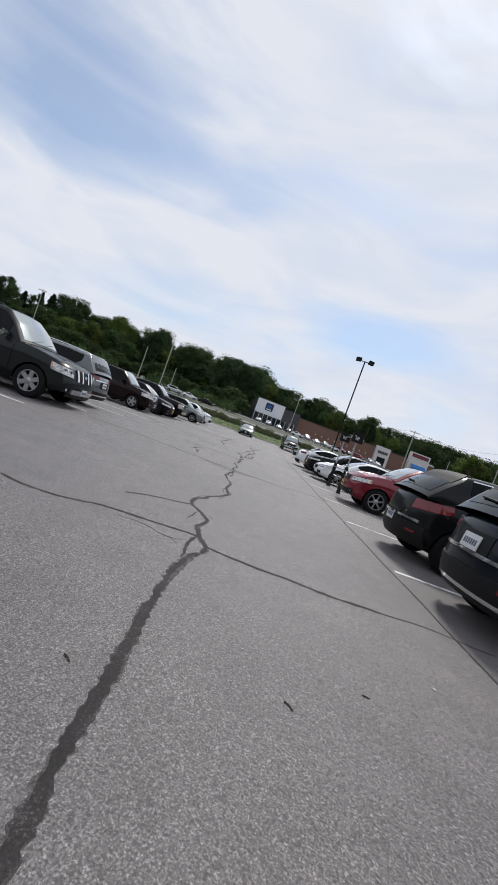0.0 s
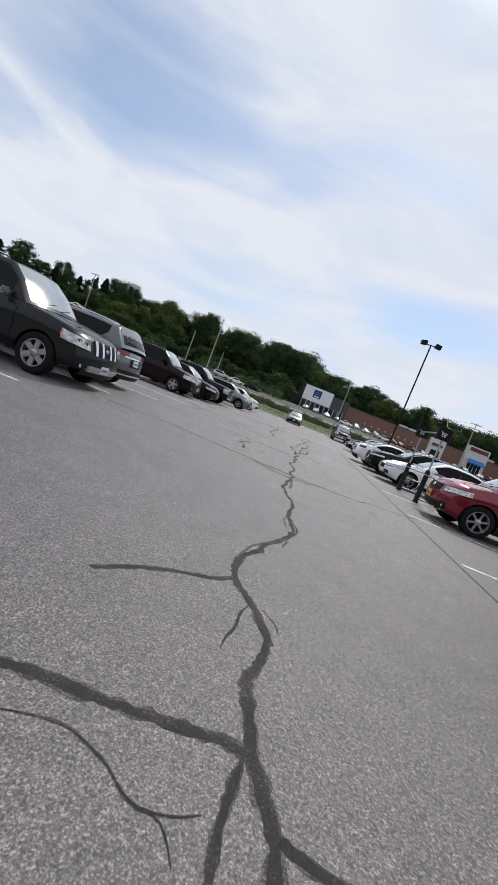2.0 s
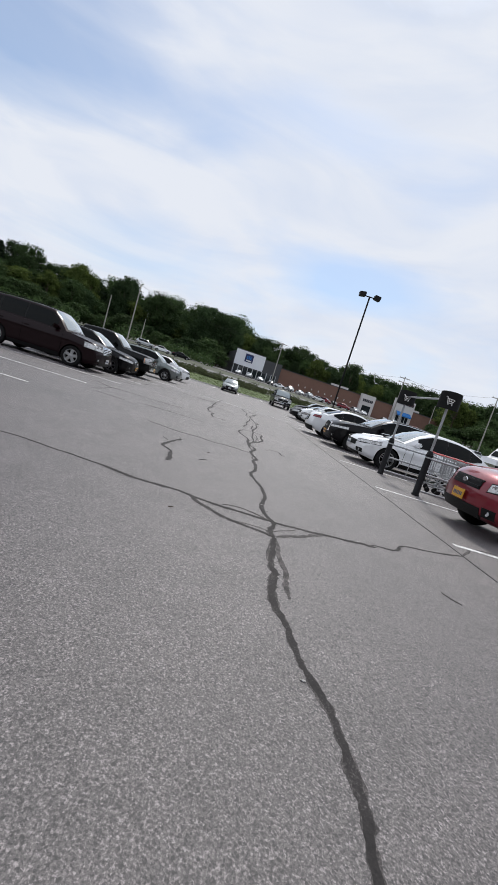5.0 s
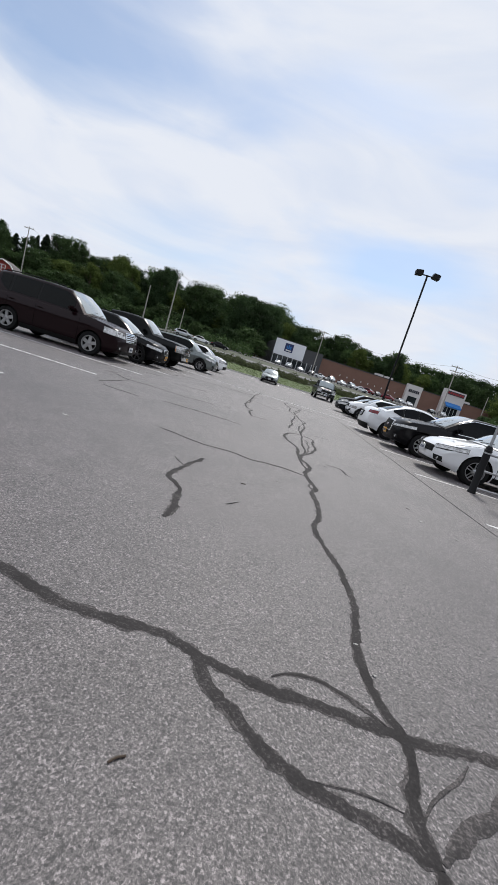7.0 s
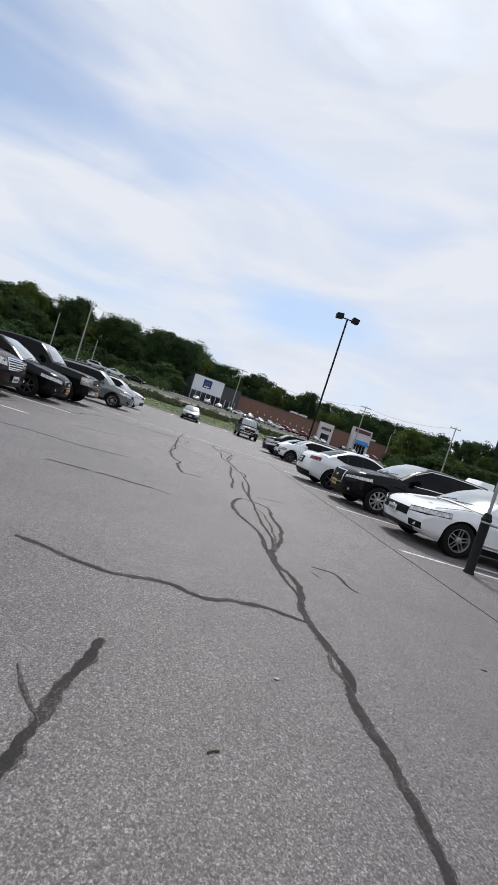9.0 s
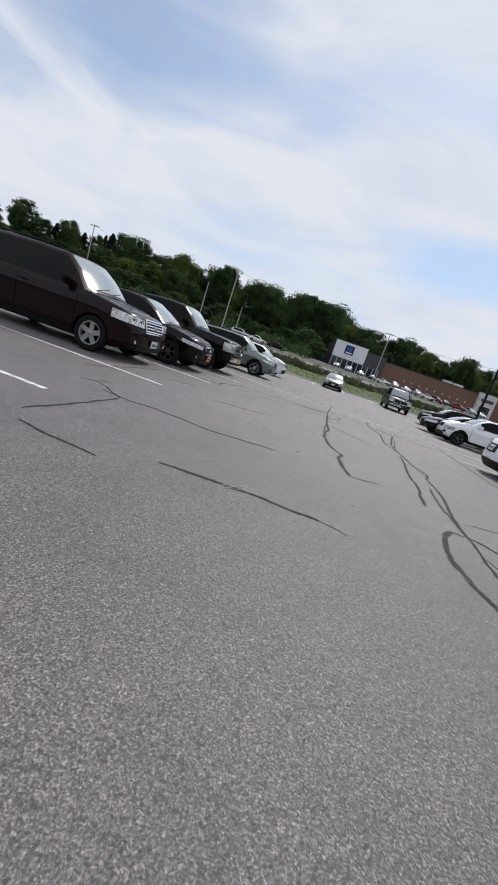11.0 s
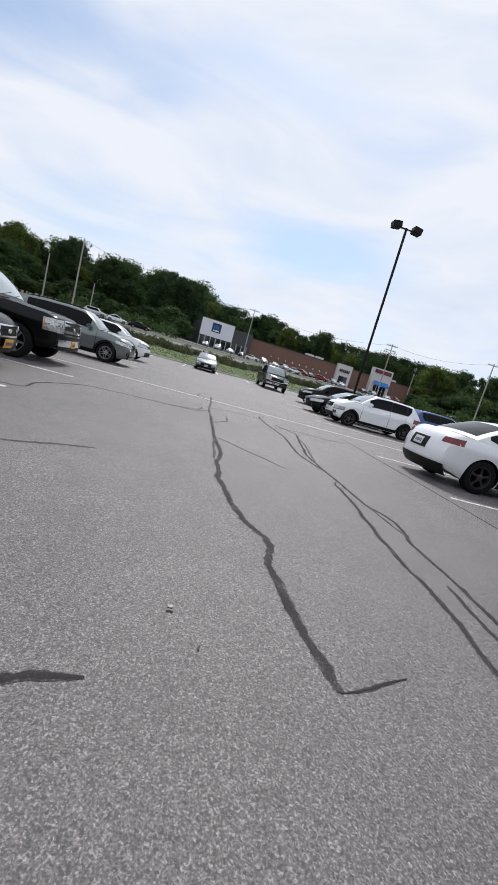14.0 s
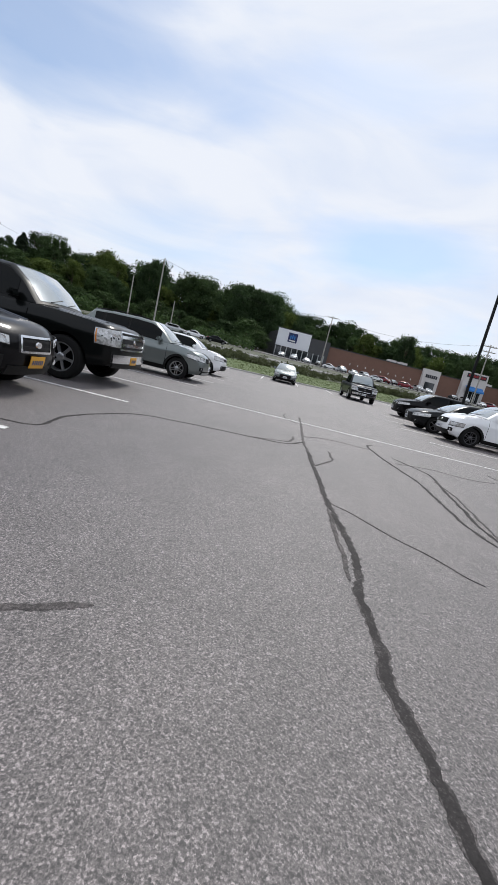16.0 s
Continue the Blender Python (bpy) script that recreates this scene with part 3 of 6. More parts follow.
tar_seal([(1.66, 2.93), (1.90, 2.90), (2.14, 2.87), (2.37, 2.87), (2.60, 2.86), (2.77, 2.84), (3.30, 2.88)], 0.048)
tar_seal([(3.26, 2.88), (3.77, 2.95), (4.11, 2.89), (4.37, 2.88)], 0.026)
tar_seal([(0.60, 3.78), (0.77, 3.95), (0.92, 4.10), (1.06, 4.17), (1.22, 4.28), (1.31, 4.37)], 0.042)
tar_seal([(0.84, 2.9), (0.93, 2.92), (1.04, 2.94), (1.17, 2.9), (1.29, 2.84), (1.4, 2.86), (1.47, 2.9)], 0.010)
tar_seal([(1.29, 2.84), (1.38, 2.83), (1.44, 2.75)], 0.008)
tar_seal([(-0.25, 2.87), (0.16, 2.81), (0.58, 2.97)], 0.044)
tar_seal([(1.42, 4.12), (1.40, 3.98), (1.40, 3.85), (1.38, 3.73), (1.37, 3.62)], 0.014)
tar_seal([(1.50, 4.11), (1.58, 4.01), (1.60, 3.94)], 0.010, True)
tar_seal([(1.57, 5.63), (1.565, 5.48), (1.55, 5.32)], 0.022, True)
tar_seal([(1.60, 6.24), (1.67, 6.05), (1.64, 5.77)], 0.016)
tar_seal([(1.54, 6.48), (1.50, 6.20), (1.56, 5.95)], 0.012, True)
tar_seal([(1.42, 5.30), (1.32, 5.10), (1.26, 4.86), (1.24, 4.66)], 0.020, True)
tar_seal([(1.43, 7.86), (1.37, 8.12), (1.38, 8.40), (1.41, 8.52), (1.40, 8.63), (1.40, 8.75), (1.44, 8.95), (1.46, 9.22)], 0.052)
tar_seal([(1.49, 9.17), (1.47, 8.89), (1.48, 8.73), (1.49, 8.60), (1.49, 8.40), (1.47, 8.20)], 0.034, True)
tar_seal([(1.44, 9.19), (1.375, 8.87), (1.37, 8.70)], 0.010, True)
tar_seal([(-0.30, 9.89), (-0.11, 9.82), (0.12, 9.76), (0.36, 9.76), (0.50, 9.77), (0.66, 9.72), (0.88, 9.67), (1.06, 9.66), (1.27, 9.66), (1.42, 9.65), (1.57, 9.64), (1.79, 9.66), (2.04, 9.70), (2.30, 9.74), (2.60, 9.79)], 0.056)
tar_seal([(2.56, 9.78), (2.59, 9.84), (2.83, 9.89), (3.05, 10.12), (3.48, 10.26), (3.96, 10.48)], 0.036)
tar_seal([(3.96, 10.48), (4.36, 10.93), (4.78, 11.07)], 0.026, True)
tar_seal([(0.67, 9.71), (0.80, 9.54), (0.95, 9.41), (1.10, 9.35), (1.27, 9.29), (1.46, 9.23)], 0.056)
tar_seal([(1.48, 9.24), (1.67, 9.40), (1.83, 9.52), (2.01, 9.69)], 0.040, True)
tar_seal([(1.48, 9.35), (1.58, 9.47), (1.72, 9.60)], 0.014, True)
tar_seal([(0.98, 9.73), (1.05, 9.77), (1.19, 9.78), (1.34, 9.73), (1.45, 9.66)], 0.026)
tar_seal([(1.10, 9.36), (1.26, 9.37), (1.40, 9.34)], 0.010, True)
tar_seal([(-2.57, 9.76), (-1.99, 9.91), (-1.30, 10.02), (-0.71, 9.94), (-0.26, 9.88)], 0.032)
tar_seal([(1.46, 9.22), (1.45, 9.36), (1.49, 9.53), (1.48, 9.64), (1.43, 9.82), (1.40, 10.14), (1.46, 10.47), (1.44, 10.93), (1.33, 11.53), (1.39, 11.91), (1.41, 12.20)], 0.050)
tar_seal([(1.41, 12.14), (1.41, 12.36), (1.39, 12.62), (1.40, 12.75), (1.46, 12.92), (1.43, 13.15), (1.41, 13.32), (1.38, 13.54), (1.40, 13.76), (1.46, 13.99), (1.46, 14.36), (1.37, 14.52), (1.40, 14.98)], 0.062)
tar_seal([(1.42, 13.16), (1.385, 13.00), (1.415, 12.86), (1.42, 12.78)], 0.030, True)
tar_seal([(1.34, 14.66), (1.36, 14.26), (1.42, 13.98), (1.40, 13.80)], 0.034)
tar_seal([(1.39, 14.90), (1.50, 15.50), (1.48, 16.11), (1.51, 16.73), (1.54, 17.54), (1.54, 18.70), (1.62, 19.60)], 0.036)
tar_seal([(1.50, 17.50), (1.36, 17.52), (1.22, 17.20), (1.14, 16.69), (1.18, 16.21), (1.31, 15.78), (1.37, 15.39), (1.34, 14.88), (1.36, 14.50)], 0.056)
tar_seal([(1.54, 17.54), (1.72, 17.45), (1.80, 17.20), (1.73, 16.65), (1.75, 16.31), (1.73, 15.98), (1.57, 15.35), (1.40, 14.92)], 0.050)
tar_seal([(1.54, 17.00), (1.62, 16.60), (1.60, 16.10), (1.56, 15.60), (1.50, 15.20)], 0.030, True)
tar_seal([(1.69, 18.08), (2.00, 18.22), (2.31, 18.31)], 0.014, True)
tar_seal([(-0.66, 13.67), (-0.46, 13.62), (-0.27, 13.54), (-0.05, 13.46), (0.17, 13.50), (0.28, 13.53), (0.40, 13.52), (0.52, 13.47), (0.66, 13.45), (0.83, 13.51), (0.99, 13.53), (1.15, 13.52), (1.36, 13.46)], 0.042)
tar_seal([(1.79, 14.78), (1.98, 14.78), (2.06, 14.70), (2.08, 14.44), (2.14, 14.36)], 0.034)
tar_seal([(1.73, 14.59), (1.80, 14.50)], 0.020, True)
tar_seal([(0.12, 12.75), (0.04, 12.28), (-0.02, 11.82), (0.08, 11.62), (0.16, 11.46), (0.20, 11.19), (0.21, 10.95), (0.20, 10.88)], 0.054)
tar_seal([(-0.14, 12.47), (-0.03, 12.30), (0.04, 12.20)], 0.018, True)
tar_seal([(-1.39, 16.20), (-1.15, 16.25), (-0.91, 16.27), (-0.64, 16.31), (-0.43, 16.31), (-0.22, 16.30), (-0.02, 16.31)], 0.050)
tar_seal([(-0.04, 16.31), (0.10, 16.28), (0.21, 16.22)], 0.010, True)
tar_seal([(-3.07, 18.04), (-2.68, 17.98), (-2.29, 18.05), (-1.89, 18.04), (-1.58, 18.00), (-1.25, 18.08), (-0.68, 18.26)], 0.038)
tar_seal([(-3.55, 18.24), (-3.34, 18.39), (-2.74, 17.9)], 0.034)
tar_seal([(-2.73, 16.21), (-2.71, 16.91), (-2.74, 17.9)], 0.036)
tar_seal([(-2.52, 15.93), (-2.2, 15.87), (-1.74, 15.84)], 0.034)
tar_seal([(-2.29, 20.52), (-2.02, 20.71), (-1.65, 20.97), (-1.35, 21.12)], 0.040, True)
tar_seal([(-3.59, 23.50), (-3.12, 23.56), (-3.13, 24.25), (-2.95, 24.95), (-2.65, 25.46), (-2.10, 25.66), (-1.58, 25.77), (-1.05, 25.86), (-0.51, 25.99), (-0.26, 26.30), (-0.12, 26.65)], 0.045)
tar_seal([(-1.05, 25.86), (-0.70, 26.06), (-0.40, 26.30), (-0.30, 26.95)], 0.040, True)
tar_seal([(-0.12, 27.20), (0.25, 27.52), (0.65, 27.67), (1.00, 27.62), (1.33, 27.64)], 0.034, True)
tar_seal([(1.50, 26.66), (2.21, 26.96), (2.90, 26.90), (3.60, 27.22)], 0.030, True)
tar_seal([(0.31, 18.36), (0.29, 18.50), (0.25, 18.68), (0.20, 18.95), (0.18, 19.37), (0.21, 19.73), (0.08, 20.01), (-0.03, 20.52), (-0.05, 20.70), (-0.09, 21.01), (-0.10, 21.40), (-0.09, 21.56), (-0.11, 21.76), (-0.06, 22.01), (-0.03, 22.33), (-0.06, 22.84), (-0.09, 23.39), (-0.10, 24.44), (-0.11, 25.80)], 0.056)
tar_seal([(-0.11, 25.70), (-0.13, 26.40), (-0.11, 27.45), (-0.06, 28.60), (-0.01, 30.42)], 0.044, True)
tar_seal([(-0.13, 28.90), (-0.42, 29.60), (-0.40, 30.60)], 0.030, True)
tar_seal([(-0.10, 23.23), (-0.115, 22.48), (-0.125, 22.05), (-0.125, 21.90)], 0.030, True)
tar_seal([(0.31, 18.36), (0.45, 18.40), (0.59, 18.47), (0.69, 18.51)], 0.018)
tar_seal([(1.55, 22.10), (1.53, 21.39), (1.43, 20.55), (1.40, 20.02), (1.38, 19.74), (1.40, 19.48), (1.37, 19.15), (1.33, 18.92), (1.29, 18.60), (1.27, 18.27)], 0.042)
tar_seal([(1.67, 22.27), (1.60, 22.22), (1.55, 22.05)], 0.026)
tar_seal([(1.61, 23.24), (1.67, 22.27), (1.70, 21.48), (1.85, 21.08), (1.85, 20.82), (1.75, 20.37), (1.75, 19.99), (1.74, 19.52), (1.70, 19.00), (1.60, 18.40), (1.54, 17.60)], 0.042)
tar_seal([(1.70, 21.50), (1.76, 20.95), (1.78, 20.50)], 0.026, True)
tar_seal([(1.49, 28.33), (1.32, 28.11), (1.30, 27.40), (1.40, 26.31), (1.50, 25.48), (1.45, 24.35), (1.44, 23.60), (1.60, 22.90)], 0.045)
tar_seal([(1.60, 27.20), (1.86, 26.69), (1.98, 26.22), (1.80, 25.20), (1.72, 24.60), (1.60, 23.90), (1.61, 23.24)], 0.042)
tar_seal([(1.89, 25.88), (1.88, 25.10), (1.76, 24.29), (1.63, 23.40)], 0.032, True)
tar_seal([(-0.04, 23.35), (0.15, 23.18), (0.37, 22.88), (0.62, 22.65), (0.79, 22.43), (0.90, 22.33)], 0.020, True)
tar_seal([(-0.09, 24.85), (0.09, 25.25), (0.24, 25.60), (0.27, 26.26)], 0.032, True)
tar_seal([(-4.27, 19.34), (-4.19, 19.84), (-4.22, 20.88), (-4.16, 22.03)], 0.030, True)
tar_seal([(-3.46, 18.47), (-3.32, 18.68)], 0.030, True)
tar_seal([(-3.46, 21.25), (-3.03, 21.70)], 0.035, True)
tar_seal([(2.92, 9.05), (2.96, 8.97), (3.02, 8.90)], 0.040, True)
tar_seal([(0.66, 11.64), (0.56, 11.49)], 0.012)
STALL0, PITCH = 7.84, 3.075
for k in range(-2, 8):
    y = STALL0 + PITCH * k
    if k < 7:
        paint_line((4.08, y), (9.6, y))
        paint_line((-3.17, y), (-8.6, y))
for k in range(8, 12):
    y = STALL0 + PITCH * k
    paint_line((4.25, y), (9.6, y))
    paint_line((-3.2, y), (-8.6, y))
paint_line((-8.6, 29.35), (9.6, 29.35), 0.09)
for k in range(-2, 7):
    x = -2.0 + 2.9 * k
    paint_line((x, edge_y(x) - 5.2), (x, edge_y(x) - 0.2))
# a straight old paving seam along the stall heads
bm = bmesh.new()
rows = []
for i in range(121):
    y = -4 + 32.0 * i / 120
    x = 4.03 - 0.008 * y + 0.03 * noise.noise((y * 0.9, 0, 0))
    w = 0.010 + 0.008 * noise.noise((y * 3, 2, 0))
    rows.append([(x - w, y, 0.0055), (x + w, y, 0.0055)])
slab(bm, rows, (0, 0, -0.004))
tagged(part("paving_seam", bm, SEAM, smooth=0), "thin dark open seam between two strips of asphalt", "seam", kind="structure")


# ---- vehicles ----
def wheel_meshes(r, width, spokes, style, rim_mat, cache={}):
    key = (r, width, spokes, style, rim_mat.name)
    if key in cache:
        return cache[key]
    h = width / 2
    ri = r * 0.66
    bm = bmesh.new()
    lathe(bm, [(ri * 0.97, -h * 0.80), (ri * 1.02, -h * 0.92), (r * 0.86, -h), (r * 0.955, -h * 0.88), (r, -h * 0.62), (r, h * 0.62), (r * 0.955, h * 0.88), (r * 0.86, h), (ri * 1.02, h * 0.92), (ri * 0.97, h * 0.80)], 36)
    tyre = finish(bm, "tyre", TYRE)
    bm = bmesh.new()
    # outward is +y
    lathe(bm, [(ri * 0.90, -h * 0.5), (ri * 0.90, h * 0.72), (ri * 0.94, h * 0.88), (ri * 1.03, h * 0.90), (ri * 1.03, h * 0.72), (ri * 0.97, h * 0.60), (ri * 0.97, -h * 0.7)], 36)
    for k in range(spokes):
        a = 2 * math.pi * k / spokes
        rot = Matrix.Rotation(a, 4, "Y")
        if style == "twin":
            for off in (-0.09, 0.09):
                box(bm, rot @ Vector((ri * 0.52, h * 0.66, ri * off * 1.6)), (ri * 0.86, h * 0.26, ri * 0.10), rot, 0.004)
        elif style == "wide":
            box(bm, rot @ Vector((ri * 0.55, h * 0.60, 0)), (ri * 0.80, h * 0.34, ri * 0.44), rot, 0.012)
        else:
            box(bm, rot @ Vector((ri * 0.52, h * 0.64, 0)), (ri * 0.86, h * 0.28, ri * 0.20), rot, 0.006)
    lathe(bm, [(ri * 0.30, h * 0.30), (ri * 0.28, h * 0.78), (ri * 0.20, h * 0.86), (0.002, h * 0.88)], 20)
    rim = finish(bm, "rim", rim_mat)
    bm = bmesh.new()
    lathe(bm, [(ri * 0.96, h * 0.12), (0.002, h * 0.10), (0.002, -h * 0.4), (ri * 0.96, -h * 0.42)], 24)
    back = finish(bm, "brake_disc", WELL)
    cache[key] = (tyre, rim, back)
    return cache[key]


def car(name, label, category, sp, m, group=""):
    """One parked vehicle. Lengths s run from the nose to the tail; local +x is ahead."""
    L, W, H = sp["L"], sp["W"], sp["H"]
    hw, paint = W / 2, sp["paint"]
    top, bowf, bowr, rake = sp["top"], sp.get("bowf", 0.27), sp.get("bowr", 0.22), sp.get("rake", 0.14)
    clear, R = sp.get("clear", 0.22), sp["R"]
    fo, wb = sp["fo"], sp["wb"]
    root = thing(name, label, category, m, group)

    def plan(s):
        f, r = max(0, 1 - s / 1.0), max(0, 1 - (L - s) / 0.9)
        return hw * (1 - 0.07 * f * f - 0.07 * r * r)

    def shift(s, y, z):
        u = min(1.0, abs(y) / hw)
        f = max(0, 1 - s / 0.9)
        r = max(0, 1 - (L - s) / 0.9)
        up, low = max(0, z - 0.55), max(0, 0.52 - z)
        return s + f * (bowf * u ** 2.5 + rake * up * up * 4 + low * low * 1.3) - r * (bowr * u ** 2.5 + rake * up * up * 2 + low * low * 1.5)

    def P(s, y, z):
        return Vector((L / 2 - shift(s, y, z), y, z))

    # lower body: closed loft, then the wheel openings cut out
    stations = [0, 0.025, 0.07, 0.15, 0.28, 0.45] + [0.45 + (L - 0.9) * k / 22 for k in range(1, 22)] + [L - 0.45, L - 0.28, L - 0.15, L - 0.07, L - 0.025, L]
    levels = [(0.925, 0.05), (0.968, 0.16), (0.982, 0.30), (0.976, 0.48), (0.992, 0.66), (1.0, 0.74), (0.984, 0.80), (0.958, 0.92)]
    nl = len(levels)
    bm = bmesh.new()
    rings = []
    for s in stations:
        e = min(s, L - s)
        k = 1 - max(0, 1 - e / 0.15) ** 2
        w = plan(s) * lerp(0.955, 1, k)
        zb, zt = clear + lerp(0.07, 0, k), along(top, s) - lerp(0.07, 0, k)
        zb += 0.07 * max(0, 1 - s / (fo - R)) + 0.17 * max(0, 1 - (L - s) / max(0.2, L - fo - wb - R))
        half = [(w * 0.9 * f, zb) for f in (0.34, 0.68, 1.0)]
        half += [(w * f, lerp(zb, zt, q)) for f, q in levels]
        half += [(w * 0.915 * f, zt + c) for f, c in ((1.0, 0), (0.68, 0.022), (0.34, 0.032))]
        ring = [bm.verts.new(P(s, y, z)) for y, z in half] + [bm.verts.new(P(s, -y, z)) for y, z in reversed(half)]
        rings.append((ring, half, s))
    n = len(rings[0][0])
    for (a, _, _), (b, _, _) in zip(rings, rings[1:]):
        for k in range(n):
            bm.faces.new((a[k], a[(k + 1) % n], b[(k + 1) % n], b[k]))
    for ring, half, s in (rings[0], rings[-1]):
        rows = [[ring[2], ring[1], ring[0], ring[n - 1], ring[n - 2], ring[n - 3]]]
        for q in range(nl):
            y, z = half[3 + q]
            rows.append([ring[3 + q]] + [bm.verts.new(P(s, y * f, z)) for f in (0.68, 0.34, -0.34, -0.68)] + [ring[n - 4 - q]])
        rows.append([ring[3 + nl], ring[4 + nl], ring[5 + nl], ring[n - 6 - nl], ring[n - 5 - nl], ring[n - 4 - nl]])
        for a, b in zip(rows, rows[1:]):
            for k in range(5):
                bm.faces.new((a[k], a[k + 1], b[k + 1], b[k]))
    body = part("body", bm, [paint, WELL], root)
    bm = bmesh.new()
    for s in (fo, fo + wb):
        for sd in (-1, 1):
            mm = Matrix.Translation((L / 2 - s, sd * (hw - 0.08), R * 0.98)) @ Matrix.Rotation(radians(90), 4, "X")
            bmesh.ops.create_cone(bm, cap_ends=True, segments=30, radius1=R * sp.get("arch", 1.13), radius2=R * sp.get("arch", 1.13), depth=0.44, matrix=mm)
    cut_me = finish(bm, "cut", [WELL], 0)
    cutter = new("cut", cut_me)
    cutter.matrix_world = m
    mod = body.modifiers.new("cut", "BOOLEAN")
    mod.object, mod.operation, mod.solver = cutter, "DIFFERENCE", "EXACT"
    mod.material_mode = "TRANSFER"
    bpy.context.view_layer.update()
    got = bpy.data.meshes.new_from_object(body.evaluated_get(bpy.context.evaluated_depsgraph_get()))
    body.modifiers.clear()
    body.data = got
    got.name = "body"
    bpy.data.objects.remove(cutter)
    got.polygons.foreach_set("use_smooth", [True] * len(got.polygons))
    got.set_sharp_from_angle(angle=radians(40))

    # cabin
    sc, sw, srr, sr = sp["cabin"]
    roofw = hw * sp.get("roofw", 0.74)
    rk = [(sc, along(top, sc) + 0.005), (lerp(sc, sw, 0.5), lerp(along(top, sc), H, 0.56)), (sw, H - 0.035), (lerp(sw, srr, 0.3), H), (lerp(sw, srr, 0.7), H - 0.012), (srr, H - sp.get("drop", 0.06)), (lerp(srr, sr, 0.55), lerp(H - sp.get("drop", 0.06), along(top, sr), 0.50)), (sr, along(top, sr) + 0.005)]

    def side_y(s, z):
        b = along(top, s)
        t = max(0, min(1.1, (z - b) / (H - 0.06 - b)))
        return lerp(plan(s) * 0.915, roofw, t ** 1.15)

    def cab(s, y, z):
        u = min(1, abs(y) / hw)
        f = max(0, 1 - (s - sc) / (sw - sc + 0.3))
        r = max(0, 1 - (sr - s) / (sr - srr + 0.35))
        return Vector((L / 2 - s - (sp.get("wrap", 0.16) * f * u * u) + 0.10 * r * u * u, y, z))

    def side(s, q, sd, off=0.0):
        b, t = along(top, s) - 0.02, along(rk, s)
        z = lerp(b, t, q)
        return cab(s, sd * (side_y(s, z) + off), z)

    def roof(s, v, off=0.0):
        t = along(rk, s)
        y = side_y(s, t) * 0.93
        return cab(s - off * 0.3 if s < sw else s, v * y, t + 0.03 * (1 - v * v) + 0.012 + off)

    bm = bmesh.new()
    cs = [lerp(sc, sw, k / 7) for k in range(7)] + [lerp(sw, srr, k / 9) for k in range(9)] + [lerp(srr, sr, k / 6) for k in range(7)]
    rows = []
    for s in cs:
        row = [side(s, q, 1) for q in (-0.08, 0.25, 0.5, 0.75, 0.94)] + [roof(s, v) for v in (1, 0.7, 0.35, 0, -0.35, -0.7, -1)] + [side(s, q, -1) for q in (0.94, 0.75, 0.5, 0.25, -0.08)]
        rows.append([bm.verts.new(p) for p in row])
    for a, b in zip(rows, rows[1:]):
        for k in range(len(a) - 1):
            bm.faces.new((a[k], a[k + 1], b[k + 1], b[k]))
    part("cabin", bm, paint, root)

    def pane(nm, a, b, q0, q1, sd, mat=GLASS, kick=0.0, off=0.006):
        g = [[side(lerp(a, b, i / 8), lerp(q0 + kick * (i / 8) ** 1.6, q1, j / 3), sd, off) for j in range(4)] for i in range(9)]
        return part(nm, slab(bmesh.new(), g, (0, -sd * 0.004, 0)), mat, root)

    def top_pane(nm, a, b, v, mat):
        g = [[roof(lerp(a, b, i / 6), lerp(-v, v, j / 8), 0.007) for j in range(9)] for i in range(7)]
        return part(nm, slab(bmesh.new(), g, (0, 0, -0.004)), mat, root)

    top_pane("windshield", sc + 0.05, sw - 0.04, 0.93, SCREEN)
    if not sp.get("solid_rear"):
        top_pane("rear_window", srr + 0.05, lerp(srr, sr, sp.get("rear_glass", 0.85)), 0.88, GLASS)
    for sd in (-1, 1):
        for a, b in sp["glass"]:
            pane("side_window", a, b, 0.12, 0.90, sd, kick=0.42 if len(sp["glass"]) > 2 and (a, b) == sp["glass"][-1] else 0.0)
        for (_, a), (b, _) in zip(sp["glass"], sp["glass"][1:]):
            pane("pillar", a + 0.002, b - 0.002, 0.12, 0.90, sd, TRIM, off=0.004)
        if sp.get("bright_belt"):
            a, b = sp["glass"][0][0], sp["glass"][-1][1]
            for q in (0.085, 0.93):
                g = [[side(lerp(a, b, i / 14), q + dq, sd, 0.010) for dq in (0, 0.035)] for i in range(15)]
                part("window_trim", slab(bmesh.new(), g, (0, -sd * 0.006, 0)), CHROME, root)

    def skin(s, z, sd, off=0.0):
        """A point on the flank."""
        zb, zt = clear, along(top, s)
        q = (z - zb) / max(0.05, zt - zb)
        kn = [(0, 0.9)] + [(b, a) for a, b in levels] + [(1, 0.915)]
        return P(s, sd * (plan(s) * along(kn, q) + off), z)

    def wrap(nm, end, sd, y0, s1, z0, z1, z2, z3, mat, off=0.012, label=""):
        """A lens or strip that runs from y0 on the nose or tail round the corner to s1 on the flank."""
        g = []
        for i in range(9):
            t = i / 8
            za, zb_ = lerp(z0, z2, t), lerp(z1, z3, t)
            col = []
            for j in range(4):
                z = lerp(za, zb_, j / 3)
                if t <= 0.5:
                    y = lerp(y0, hw * 0.895, t * 2)
                    p = P(0 if end > 0 else L, sd * y, z) + Vector((end * off, 0, 0))
                else:
                    s = lerp(0.03, s1, (t - 0.5) * 2)
                    p = skin(s if end > 0 else L - s, z, sd, off)
                col.append(p)
            g.append(col)
        mid = Vector((end * (L / 2 - 0.5), 0, 0))
        return part(nm, slab(bmesh.new(), g, lambda p: (mid - Vector(p)).normalized() * 0.03), mat, root, label)

